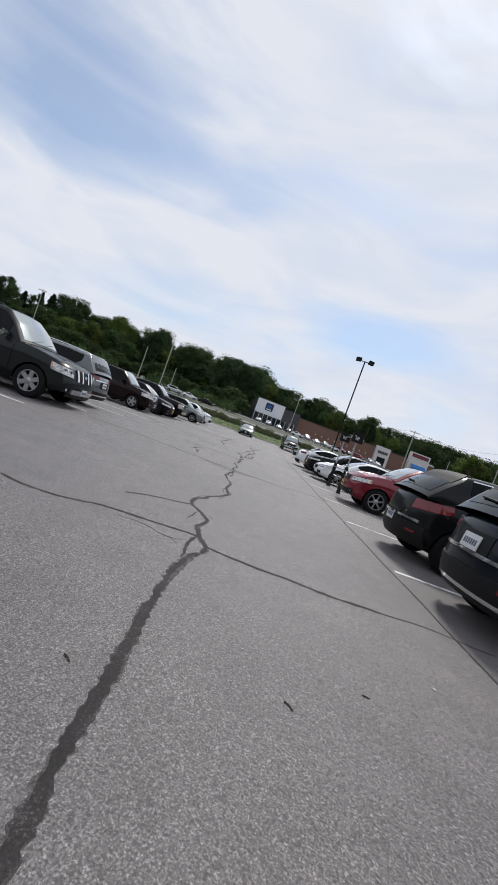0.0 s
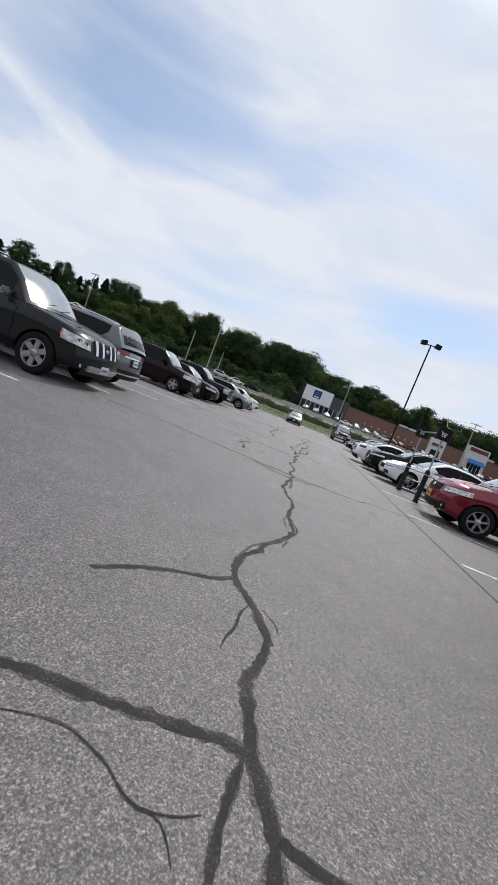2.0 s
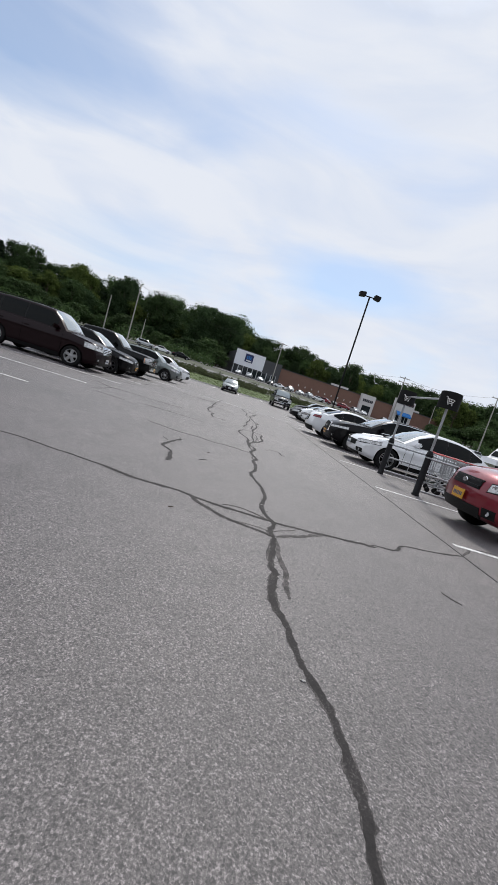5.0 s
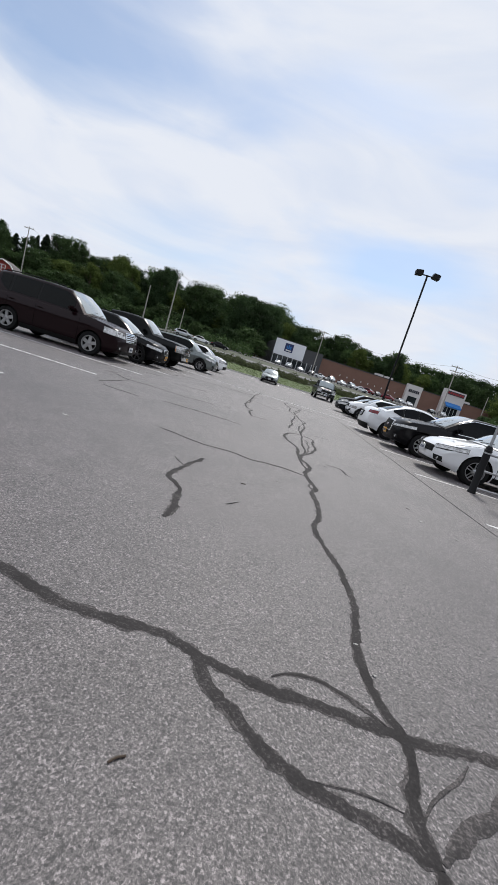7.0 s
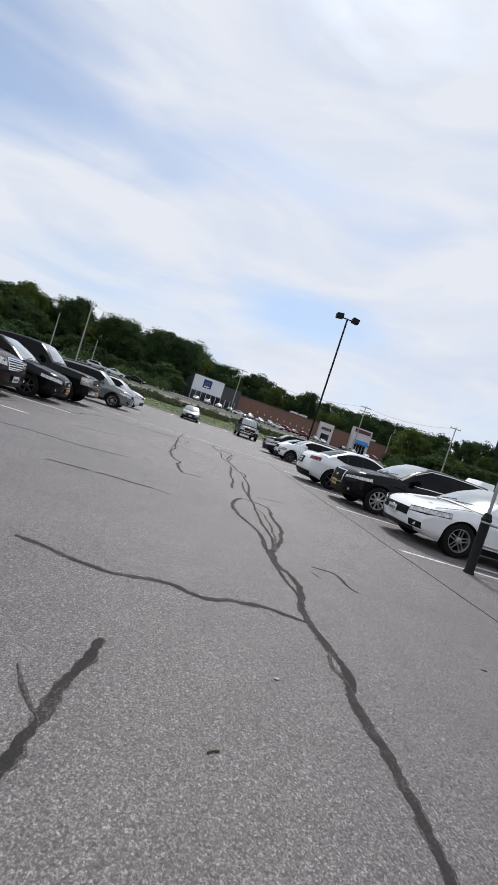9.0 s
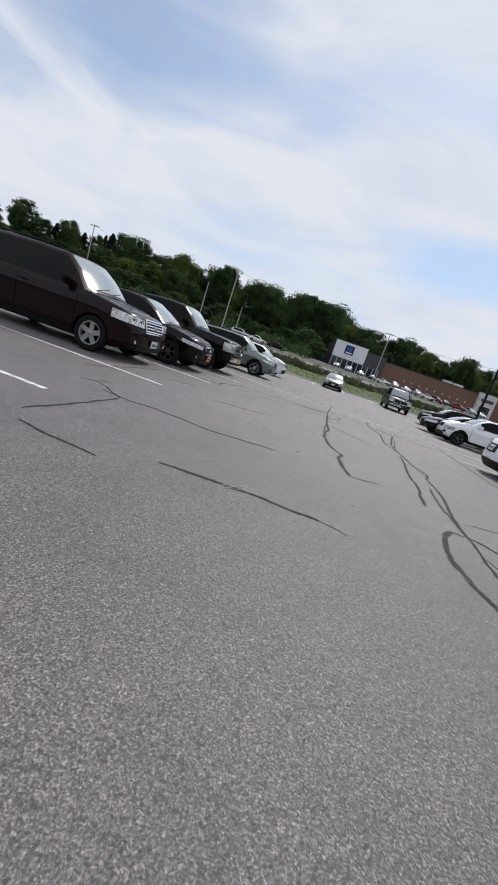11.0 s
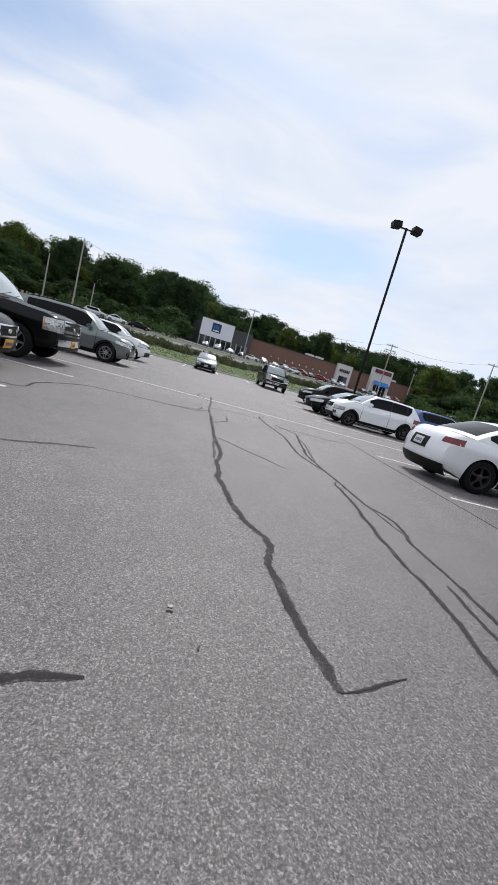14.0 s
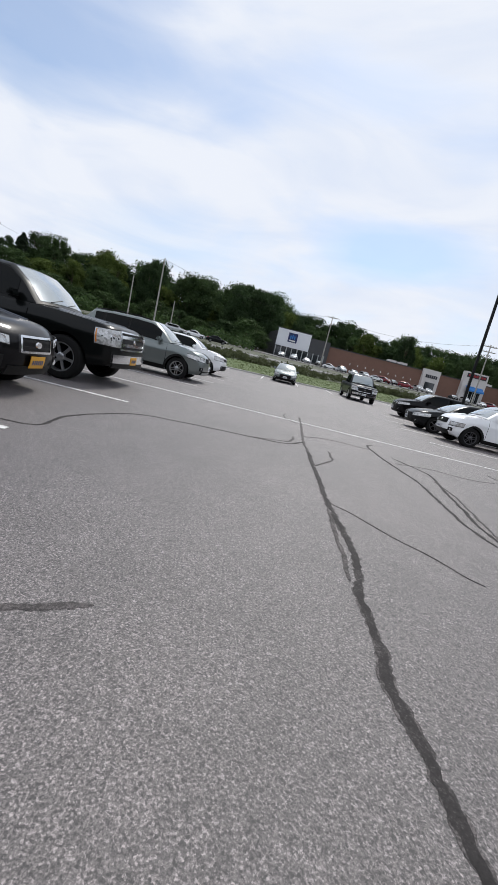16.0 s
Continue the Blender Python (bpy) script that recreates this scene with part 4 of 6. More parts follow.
    def face(nm, end, y0, y1, z0, z1, mat, off=0.012, label="", parent=None, thick=0.03, curve=0.0):
        g = [[P(0 if end > 0 else L, lerp(y0, y1, i / 8), lerp(z0, z1, j / 3) - curve * (2 * i / 8 - 1) ** 2) + Vector((end * off, 0, 0)) for j in range(4)] for i in range(9)]
        ob = part(nm, slab(bmesh.new(), g, (-end * thick, 0, 0)), mat, parent or root, label)
        return ob

    # flanks: door gaps, handles, sill
    for sd in (-1, 1):
        for s in sp["doors"]:
            g = [[skin(s + d, lerp(clear + 0.10, along(top, s) - 0.015, j / 8), sd, 0.0035) for d in (-0.006, 0.006)] for j in range(9)]
            part("door_gap", slab(bmesh.new(), g, (0, -sd * 0.003, 0)), WELL, root)
        for s in sp["doors"][1:]:
            z = along(top, s) - 0.16
            bm = bmesh.new()
            c = skin(s - 0.16, z, sd, 0.022)
            box(bm, c, (0.19, 0.022, 0.028), None, 0.009)
            part("door_handle", bm, sp.get("handle", paint), root)
        # mirror
        s = sc + sp.get("mirror_s", 0.42)
        z = along(top, s) + 0.10
        c = cab(s, sd * (side_y(s, z) + 0.13), z)
        bm = bmesh.new()
        box(bm, c, (0.15, 0.22, 0.15), Matrix.Rotation(radians(sd * 10), 4, "Z"), 0.045)
        box(bm, c + Vector((0, -sd * 0.10, -0.06)), (0.07, 0.14, 0.04), None, 0.012)
        part("mirror", bm, sp.get("mirror", paint), root)
        g = [[skin(lerp(fo + R * 1.2, fo + wb - R * 1.2, i / 10), clear + 0.015 + 0.13 * j, sd, 0.014) for j in range(2)] for i in range(11)]
        part("sill", slab(bmesh.new(), g, (0, -sd * 0.03, 0)), sp.get("sill", TRIM), root)
        # arch mouldings
        if sp.get("clad"):
            for s in (fo, fo + wb):
                bm = bmesh.new()
                rows = []
                for k in range(17):
                    a = radians(-8 + 196 * k / 16)
                    r1, r2 = R * sp.get("arch", 1.13) - 0.005, R * sp.get("arch", 1.13) + 0.07
                    rows.append([skin(s - r * math.cos(a), max(clear + 0.01, R * 0.98 + r * math.sin(a)), sd, 0.016) for r in (r1, r2)])
                part("arch_moulding", slab(bm, rows, (0, -sd * 0.03, 0)), TRIM, root)
        if sp.get("rails"):
            bm = bmesh.new()
            a, b = sw + 0.25, srr - 0.1
            sweep(bm, [roof(a - 0.06, sd * 0.9, -0.01)] + [roof(lerp(a, b, i / 8), sd * 0.9, 0.04) for i in range(9)] + [roof(b + 0.06, sd * 0.9, -0.01)], 0.016)
            part("roof_rail", bm, sp["rails"], root)

    # hood: seams beside and across, and a raised crease on each side
    for sd in (-1, 1):
        g = [[P(s_, sd * plan(s_) * k, along(top, s_) + 0.006 + (0.022 * max(0, (0.915 - k) / 0.29))) for k in (0.835, 0.85)] for s_ in [lerp(0.22, sc - 0.05, i / 10) for i in range(11)]]
        part("hood_gap", slab(bmesh.new(), g, (0, 0, -0.004)), WELL, root)
        g = [[P(s_, sd * plan(s_) * k, along(top, s_) + h_) for k, h_ in ((0.44, 0.028), (0.48, 0.046), (0.52, 0.040), (0.60, 0.024))] for s_ in [lerp(0.35, sc - 0.08, i / 8) for i in range(9)]]
        part("hood_crease", slab(bmesh.new(), g, (0, 0, -0.02)), paint, root)

    # nose
    f = sp["front"]
    for sd in (-1, 1):
        y0, s1, z0, z1, z2, z3 = f["lamp"]
        hl = wrap("headlight", 1, sd, y0, s1, z0, z1, z2, z3, LAMP_FRONT, 0.010)
        wrap("lamp_border", 1, sd, y0 - 0.015, s1 + 0.02, z0 - 0.014, z1 + 0.014, z2 - 0.014, z3 + 0.014, TRIM, 0.004)
        for t, big in ((0.14, 0.40), (0.40, 0.34)):
            yb = lerp(y0, hw * 0.895, t * 2)
            za, zb_ = lerp(z0, z2, t), lerp(z1, z3, t)
            pb = P(0, sd * yb, (za + zb_) / 2) + Vector((0.010, 0, 0))
            nrm = (P(0, yb + 0.02, za) - P(0, yb - 0.02, za)).cross(Vector((0, 0, 1))).normalized()
            nrm = Vector((abs(nrm.x), sd * abs(nrm.y), 0))
            rr = min((zb_ - za) * big, 0.075)
            rot = nrm.to_track_quat("Y", "Z").to_matrix().to_4x4()
            bm = bmesh.new()
            lathe(bm, [(rr * 1.12, -0.012), (rr * 1.12, 0.004), (rr * 0.98, 0.005), (rr * 0.7, -0.006), (0.001, -0.010)], 18)
            bmesh.ops.transform(bm, verts=bm.verts, matrix=Matrix.Translation(pb) @ rot)
            part("lamp_bowl", bm, CHROME, hl)
            bm = bmesh.new()
            bmesh.ops.create_icosphere(bm, subdivisions=2, radius=rr * 0.45, matrix=Matrix.Translation(pb - nrm * 0.01) @ rot @ Matrix.Diagonal((1, 0.5, 1, 1)))
            part("projector", bm, GLASS, hl)
        if f.get("amber"):
            aw = f["amber"]
            g = [[skin(lerp(s1 - aw, s1 - 0.02, i / 3), lerp(z2 + 0.02, z3 - 0.02, j / 2), sd, 0.016) for j in range(3)] for i in range(4)]
            part("turn_lens", slab(bmesh.new(), g, (0, -sd * 0.02, 0)), LAMP_AMBER, root, "amber turn signal lens")
        if f.get("fog"):
            y, z, wd, hg = f["fog"]
            face("fog_recess", 1, sd * (y - wd), sd * (y + wd), z - hg, z + hg, TRIM, 0.006)
            bm = bmesh.new()
            tube(bm, P(0, sd * y, z) + Vector((0.0, 0, 0)), P(0, sd * y, z) + Vector((0.012, 0, 0)), 0.036, n=16)
            part("fog_light", bm, LAMP_CLEAR, root)
    y, z0, z1, nb, bar_mat = f["grille"]
    gr = face("grille", 1, -y, y, z0, z1, TRIM, 0.008)
    for k in range(nb):
        z = lerp(z0, z1, (k + 0.5) / nb)
        face("grille_bar", 1, -y * 0.97, y * 0.97, z - (z1 - z0) / nb * 0.20, z + (z1 - z0) / nb * 0.20, bar_mat, 0.022, parent=gr, thick=0.02)
    for v in f.get("posts", ()):
        for sd in (-1, 1):
            face("grille_post", 1, sd * v - 0.035, sd * v + 0.035, z0 - 0.01, z1 + 0.01, CHROME, 0.03, parent=gr)
    if f.get("ring"):
        for (a, b, c, d) in ((-y - 0.02, y + 0.02, z1, z1 + 0.028), (-y - 0.02, y + 0.02, z0 - 0.028, z0)):
            face("grille_surround", 1, a, b, c, d, f["ring"], 0.024, parent=gr)
        for a in (-y - 0.03, y):
            face("grille_surround", 1, a, a + 0.03, z0 - 0.02, z1 + 0.02, f["ring"], 0.024, parent=gr)
    bm = bmesh.new()
    c = P(0, 0, f.get("badge", (z0 + z1) / 2)) + Vector((0.030, 0, 0))
    mm = Matrix.Translation(c) @ Matrix.Rotation(radians(90), 4, "Y") @ Matrix.Diagonal((0.7, 1, 1, 1))
    bmesh.ops.create_cone(bm, cap_ends=True, segments=20, radius1=0.062, radius2=0.055, depth=0.016, matrix=mm)
    part("badge", bm, CHROME, root, "plain oval chrome badge")
    if f.get("lower"):
        y, z0, z1, mat = f["lower"]
        face("lower_intake", 1, -y, y, z0, z1, mat, 0.012)
    if f.get("skid"):
        y, z0, z1 = f["skid"]
        face("skid_plate", 1, -y, y, z0, z1, CHROME if f.get("skid_chrome") else GALV, 0.03, thick=0.06)
    if f.get("plate"):
        z, mat = f["plate"]
        pl = face("license_plate", 1, -0.155, 0.155, z - 0.078, z + 0.078, mat, 0.04, thick=0.01)
        for k in range(6):
            face("plate_bar", 1, -0.118 + 0.041 * k, -0.091 + 0.041 * k, z - 0.034, z + 0.026, PLATE_INK, 0.0425, parent=pl, thick=0.004)
    # tail
    r = sp["rear"]
    for sd in (-1, 1):
        wrap("tail_light", -1, sd, *r["lamp"], LAMP_RED, 0.008)
        if r.get("reflector"):
            z = r["reflector"]
            face("reflector", -1, sd * hw * 0.60, sd * hw * 0.78, z - 0.018, z + 0.018, LAMP_RED, 0.016)
    if r.get("lower"):
        y, z0, z1 = r["lower"]
        face("rear_bumper_trim", -1, -y, y, z0, z1, TRIM, 0.016)
    if r.get("bar"):
        z = r["bar"]
        face("tail_strip", -1, -hw * 0.62, hw * 0.62, z - 0.018, z + 0.018, CHROME, 0.014)
    if r.get("plate"):
        z, mat = r["plate"]
        face("plate_recess", -1, -0.30, 0.30, z - 0.12, z + 0.12, TRIM, 0.006)
        pl = face("license_plate", -1, -0.155, 0.155, z - 0.078, z + 0.078, mat, 0.02, thick=0.01)
        for k in range(6):
            face("plate_bar", -1, -0.118 + 0.041 * k, -0.091 + 0.041 * k, z - 0.034, z + 0.026, PLATE_INK, 0.0225, parent=pl, thick=0.004)
    if r.get("chrome_low"):
        z = r["chrome_low"]
        face("bumper_strip", -1, -hw * 0.8, hw * 0.8, z - 0.02, z + 0.02, CHROME, 0.026)
    if r.get("spoiler"):
        g = [[roof(srr - 0.10 + d, v, 0.015 - 0.05 * max(0, d - 0.1)) + Vector((0, 0, 0.005)) for d in (0, 0.10, 0.22, 0.34)] for v in (-0.95, -0.6, -0.2, 0.2, 0.6, 0.95)]
        part("spoiler", slab(bmesh.new(), g, (0, 0, -0.035)), r["spoiler"], root)
    if r.get("wiper"):
        bm = bmesh.new()
        tube(bm, roof(lerp(srr, sr, 0.80), 0.05, 0.03), roof(lerp(srr, sr, 0.74), 0.62, 0.03), 0.012, n=6)
        part("rear_wiper", bm, TRIM, root)
    # front wipers
    for v in (-0.62, 0.05):
        bm = bmesh.new()
        tube(bm, roof(sc + 0.05, v, 0.012), roof(sc + 0.13, v + 0.55, 0.012), 0.009, n=6)
        part("wiper", bm, TRIM, root)
    # wheels
    tyre, rim, back = wheel_meshes(R, sp.get("tw", 0.23), sp.get("spokes", 5), sp.get("style", "plain"), sp.get("rim", ALLOY))
    for s in (fo, fo + wb):
        for sd in (-1, 1):
            w = new("wheel", tyre)
            w.parent = root
            w.matrix_basis = Matrix.Translation((L / 2 - s, sd * (hw - 0.135), R)) @ Matrix.Rotation(0 if sd > 0 else math.pi, 4, "Z") @ Matrix.Rotation(s * 7.3, 4, "Y")
            for nm, me in (("rim", rim), ("brake_disc", back)):
                o = new(nm, me)
                o.parent = w
    return root


def suv(L, W, H, wb, fo, R, paint, hood=1.02, belt=1.06, tail=1.05, **kw):
    sp = dict(L=L, W=W, H=H, wb=wb, fo=fo, R=R, paint=paint)
    sc = kw.pop("cowl", 1.12)
    sw = kw.pop("ws", sc + 0.78)
    sp["top"] = [(0, hood - 0.13), (0.10, hood - 0.05), (0.30, hood), (sc, hood + 0.10), (sc + 0.5, belt), (L * 0.75, belt + 0.03), (L - 0.12, tail), (L, tail - 0.03)]
    sp["cabin"] = (sc, sw, L - kw.pop("hatch", 0.55), L - 0.07)
    b1, b2 = lerp(sw, L, 0.30), lerp(sw, L, 0.62)
    sp["glass"] = [(sc + 0.42, b1), (b1 + 0.07, b2), (b2 + 0.10, L - kw.pop("qtr", 0.62))]
    sp["doors"] = [sc + 0.22, b1 + 0.03, b2 + 0.05]
    sp["roofw"] = 0.76
    sp["front"] = dict(lamp=(hw_(W) * 0.56, 0.48, hood - 0.29, hood - 0.15, hood - 0.21, hood - 0.09), grille=(W * 0.24, hood - 0.34, hood - 0.12, 3, CHROME), lower=(W * 0.33, 0.30, 0.42, TRIM), fog=(W * 0.36, 0.48, 0.09, 0.06), plate=(0.52, PLATE_W))
    sp["rear"] = dict(lamp=(W * 0.30, 0.34, tail - 0.24, tail - 0.06, tail - 0.20, tail - 0.02), lower=(W * 0.44, 0.28, 0.52), plate=(tail - 0.30, PLATE_W), reflector=0.50, spoiler=paint, wiper=True)
    for k in ("front", "rear"):
        sp[k].update(kw.pop(k, {}))
    sp.update(kw)
    return sp


def sedan(L, W, H, wb, fo, R, paint, hood=0.82, belt=0.92, tail=0.98, **kw):
    sp = dict(L=L, W=W, H=H, wb=wb, fo=fo, R=R, paint=paint, clear=0.19)
    sc = kw.pop("cowl", 1.22)
    sw, srr, sr = sc + 0.95, L - 1.45, L - 0.62
    sp["top"] = [(0, hood - 0.16), (0.10, hood - 0.07), (0.34, hood), (sc, hood + 0.12), (sc + 0.6, belt), (L * 0.74, belt + 0.05), (L - 0.10, tail), (L, tail - 0.05)]
    sp["cabin"] = (sc, sw, srr, sr)
    b1 = lerp(sw, srr, 0.40)
    sp["glass"] = [(sc + 0.48, b1), (b1 + 0.06, srr + 0.02), (srr + 0.10, sr - 0.34)]
    sp["doors"] = [sc + 0.22, b1 + 0.03, srr + 0.02]
    sp["roofw"], sp["drop"], sp["rake"] = 0.70, 0.07, 0.32
    sp["front"] = dict(lamp=(hw_(W) * 0.56, 0.55, hood - 0.27, hood - 0.13, hood - 0.20, hood - 0.05), grille=(W * 0.20, hood - 0.30, hood - 0.16, 2, TRIM), lower=(W * 0.26, 0.26, 0.40, TRIM), fog=(W * 0.38, 0.38, 0.11, 0.07), plate=(0.46, PLATE_W))
    sp["rear"] = dict(lamp=(W * 0.27, 0.34, tail - 0.22, tail - 0.06, tail - 0.20, tail - 0.05), lower=(W * 0.42, 0.22, 0.36), plate=(tail - 0.20, PLATE_W))
    for k in ("front", "rear"):
        sp[k].update(kw.pop(k, {}))
    sp.update(kw)
    return sp


def pickup(L, W, H, wb, fo, R, paint, hood=1.16, **kw):
    sp = dict(L=L, W=W, H=H, wb=wb, fo=fo, R=R, paint=paint, clear=0.36)
    sc = kw.pop("cowl", 1.45)
    cab_end = sc + kw.pop("cab", 2.55)
    sp["top"] = [(0, hood - 0.12), (0.08, hood - 0.03), (0.25, hood), (sc, hood + 0.07), (sc + 0.5, hood + 0.06), (cab_end, hood + 0.06), (cab_end + 0.02, hood + 0.10), (L, hood + 0.10)]
    sp["cabin"] = (sc, sc + 0.75, cab_end - 0.22, cab_end)
    b1 = sc + 1.42
    sp["glass"] = [(sc + 0.45, b1), (b1 + 0.08, cab_end - 0.25)]
    sp["doors"] = [sc + 0.25, b1 + 0.04, cab_end - 0.12]
    sp["roofw"], sp["bowf"], sp["bowr"], sp["arch"], sp["rake"] = 0.80, 0.12, 0.03, 1.16, 0.05
    sp["front"] = dict(lamp=(hw_(W) * 0.60, 0.32, hood - 0.36, hood - 0.06, hood - 0.36, hood - 0.08), grille=(W * 0.29, hood - 0.38, hood - 0.08, 2, CHROME), lower=(W * 0.40, 0.40, 0.52, TRIM), fog=(W * 0.36, 0.58, 0.08, 0.05), plate=(0.56, PLATE_Y))
    sp["rear"] = dict(lamp=(W * 0.42, 0.16, hood - 0.42, hood, hood - 0.42, hood), plate=(0.66, PLATE_W))
    for k in ("front", "rear"):
        sp[k].update(kw.pop(k, {}))
    sp.update(kw)
    return sp


def hw_(w):
    return w / 2


def nose_in(x, y, L):
    """A left-hand stall, nose to the aisle, by the nose's x."""
    return pose(x - L / 2, y, 0)


P_GREY = car_paint("paint_dark_grey", (0.016, 0.018, 0.019), 0.5)
P_ROGUE = car_paint("paint_gun_grey", (0.125, 0.133, 0.142), 0.5)
P_MAROON = car_paint("paint_dark_maroon", (0.010, 0.0028, 0.0042), 0.4)
P_BLACK = car_paint("paint_black", (0.004, 0.004, 0.005), 0.2)
P_BLACKGREEN = car_paint("paint_black_charcoal", (0.005, 0.006, 0.006), 0.3)
P_SILVER = car_paint("paint_silver_green", (0.175, 0.200, 0.195), 0.6)
P_WHITE = car_paint("paint_white", (0.86, 0.87, 0.88), 0.0)
P_RED = car_paint("paint_red", (0.19, 0.006, 0.018), 0.35)
P_NAVY = car_paint("paint_deep_navy", (0.007, 0.010, 0.015), 0.4)
P_CHAR = car_paint("paint_charcoal", (0.010, 0.011, 0.012), 0.5)
P_BLUE = car_paint("paint_blue", (0.010, 0.045, 0.20), 0.3)
P_SAGE = car_paint("paint_grey_green", (0.20, 0.235, 0.23), 0.5)
P_LIGHT = car_paint("paint_light_silver", (0.50, 0.52, 0.53), 0.6)

# left-hand row
# this SUV's rails, in grey metal, stand in for light reflected along its roof edge
sp = suv(5.27, 2.0, 1.93, 3.13, 0.92, 0.40, P_GREY, hood=1.12, belt=1.20, tail=1.18, cowl=1.30, clear=0.34, spokes=6, style="wide", tw=0.27, bowf=0.22, rails=ALLOY_DARK,
         front=dict(amber=0.06, lens=LAMP_CLEAR, grille=(0.42, 0.76, 1.02, 4, TRIM), posts=(0.16, 0.38), skid=(0.55, 0.40, 0.52), plate=(0.50, PLATE_W), lamp=(0.55, 0.34, 0.80, 0.98, 0.86, 1.04)), mirror=CHROME)
car("parked_suv", "dark grey full-size SUV with chrome grille, nose to the aisle", "SUV", sp, nose_in(-3.02, 10.0, 5.27), "parked vehicles")
sp = suv(4.68, 1.84, 1.64, 2.70, 0.93, 0.36, P_ROGUE, hatch=0.44, hood=0.98, belt=1.06, tail=1.10, clad=True, rails=CHROME, rear=dict(bar=0.92, lower=(0.80, 0.30, 0.56), lamp=(0.40, 0.40, 0.92, 1.04, 1.00, 1.08), chrome_low=0.44))
car("parked_suv", "gunmetal grey crossover backed in, red tail lights to the aisle", "SUV", sp, pose(-3.60 - 2.34, 12.65, 0, 0, 0, 180), "parked vehicles")
sp = suv(4.86, 1.99, 1.82, 2.775, 0.98, 0.37, P_MAROON, hood=1.06, belt=1.14, tail=1.14, cowl=1.20, spokes=5, style="wide", rim=STEEL_HUB, bowf=0.16, rails=TRIM,
         front=dict(lens=LAMP_CLEAR, grille=(0.40, 0.74, 0.98, 4, CHROME), ring=CHROME, lamp=(0.46, 0.50, 0.80, 0.96, 0.84, 1.02), plate=(0.50, PLATE_W), lower=(0.60, 0.30, 0.40, TRIM)))
car("parked_suv", "dark maroon boxy SUV with steel wheel covers, nose out", "SUV", sp, nose_in(-4.40, 22.0, 4.86), "parked vehicles")
sp = suv(4.46, 1.80, 1.56, 2.66, 0.90, 0.345, P_BLACK, hood=0.92, belt=1.00, tail=1.04, cowl=1.15, ws=2.05, clad=True, rim=ALLOY_DARK, rails=TRIM, spokes=6,
         front=dict(grille=(0.30, 0.60, 0.76, 2, TRIM), ring=CHROME, lamp=(0.48, 0.44, 0.66, 0.76, 0.74, 0.83), plate=(0.46, PLATE_Y), lower=(0.46, 0.28, 0.40, TRIM), fog=(0.66, 0.44, 0.12, 0.09)))
car("parked_hatchback", "black compact crossover hatchback with yellow plate, nose out", "hatchback", sp, nose_in(-3.96, 24.85, 4.46), "parked vehicles")
sp = pickup(5.84, 2.03, 1.87, 3.65, 0.98, 0.405, P_BLACKGREEN, spokes=6, style="plain", tw=0.27, front=dict(amber=0.05, lens=LAMP_CLEAR, ring=CHROME, skid=(0.86, 0.50, 0.66), skid_chrome=True))
car("parked_pickup", "black pickup truck with chrome bumper and amber turn lenses, nose out", "pickup truck", sp, nose_in(-3.83, 28.0, 5.84), "parked vehicles")
sp = suv(4.57, 1.82, 1.68, 2.62, 0.90, 0.355, P_SILVER, hood=1.00, belt=1.05, tail=1.08, spokes=5, style="twin", clad=True, rails=TRIM, front=dict(skid=(0.55, 0.28, 0.38), grille=(0.34, 0.70, 0.86, 2, TRIM)))
car("parked_suv", "silver grey-green crossover, nose to the aisle", "SUV", sp, nose_in(-3.25, 34.0, 4.57), "parked vehicles")
sp = suv(4.62, 1.86, 1.66, 2.70, 0.90, 0.36, P_WHITE, hood=1.06, belt=1.10, tail=1.10, spokes=5, style="twin", clad=True, rails=TRIM, front=dict(lower=(0.72, 0.32, 0.56, TRIM), grille=(0.50, 0.78, 0.92, 6, TRIM), lamp=(0.52, 0.36, 0.78, 0.95, 0.80, 0.97)))
car("parked_suv", "white compact off-road SUV with black lower bumper, near the grass", "SUV", sp, nose_in(-3.55, 41.0, 4.62) @ pose(0, 0, lot_z(41.0)), "parked vehicles")

# right-hand row
sp = suv(4.55, 1.84, 1.67, 2.74, 0.95, 0.36, P_NAVY, hatch=0.58, qtr=0.66, bowr=0.30, hood=0.98, belt=1.06, tail=1.10, clad=True, rear=dict(bar=0.72, chrome_low=0.36, plate=(0.82, PLATE_W), lower=(0.84, 0.28, 0.58), lamp=(0.56, 0.34, 0.90, 1.00, 0.96, 1.05), spoiler=TRIM))
car("parked_suv", "dark navy crossover backed to the aisle with white plate", "SUV", sp, pose(4.15 + 2.275, 3.52, 0), "parked vehicles")
sp = suv(4.62, 1.84, 1.61, 2.80, 0.98, 0.365, P_CHAR, hatch=0.66, qtr=0.74, bowr=0.34, hood=0.98, belt=1.05, tail=1.08, clad=True, bright_belt=True, rear=dict(chrome_low=0.66, plate=(0.60, PLATE_W), lower=(0.84, 0.28, 0.60), lamp=(0.50, 0.36, 0.84, 1.00, 0.92, 1.05), spoiler=TRIM, reflector=0.48))
car("parked_suv", "charcoal crossover with roof spoiler, tail to the aisle", "SUV", sp, pose(4.36 + 2.31, 6.42, 0), "parked vehicles")
sp = suv(4.60, 1.82, 1.69, 2.66, 0.90, 0.365, P_RED, hood=1.02, belt=1.08, tail=1.08, spokes=6, style="plain", rim=ALLOY, tw=0.24, front=dict(grille=(0.36, 0.72, 0.88, 2, TRIM), amber=0.09, lamp=(0.52, 0.42, 0.74, 0.86, 0.82, 0.93), plate=(0.56, PLATE_Y), lower=(0.50, 0.30, 0.46, TRIM), fog=(0.64, 0.42, 0.10, 0.07)), mirror=TRIM)
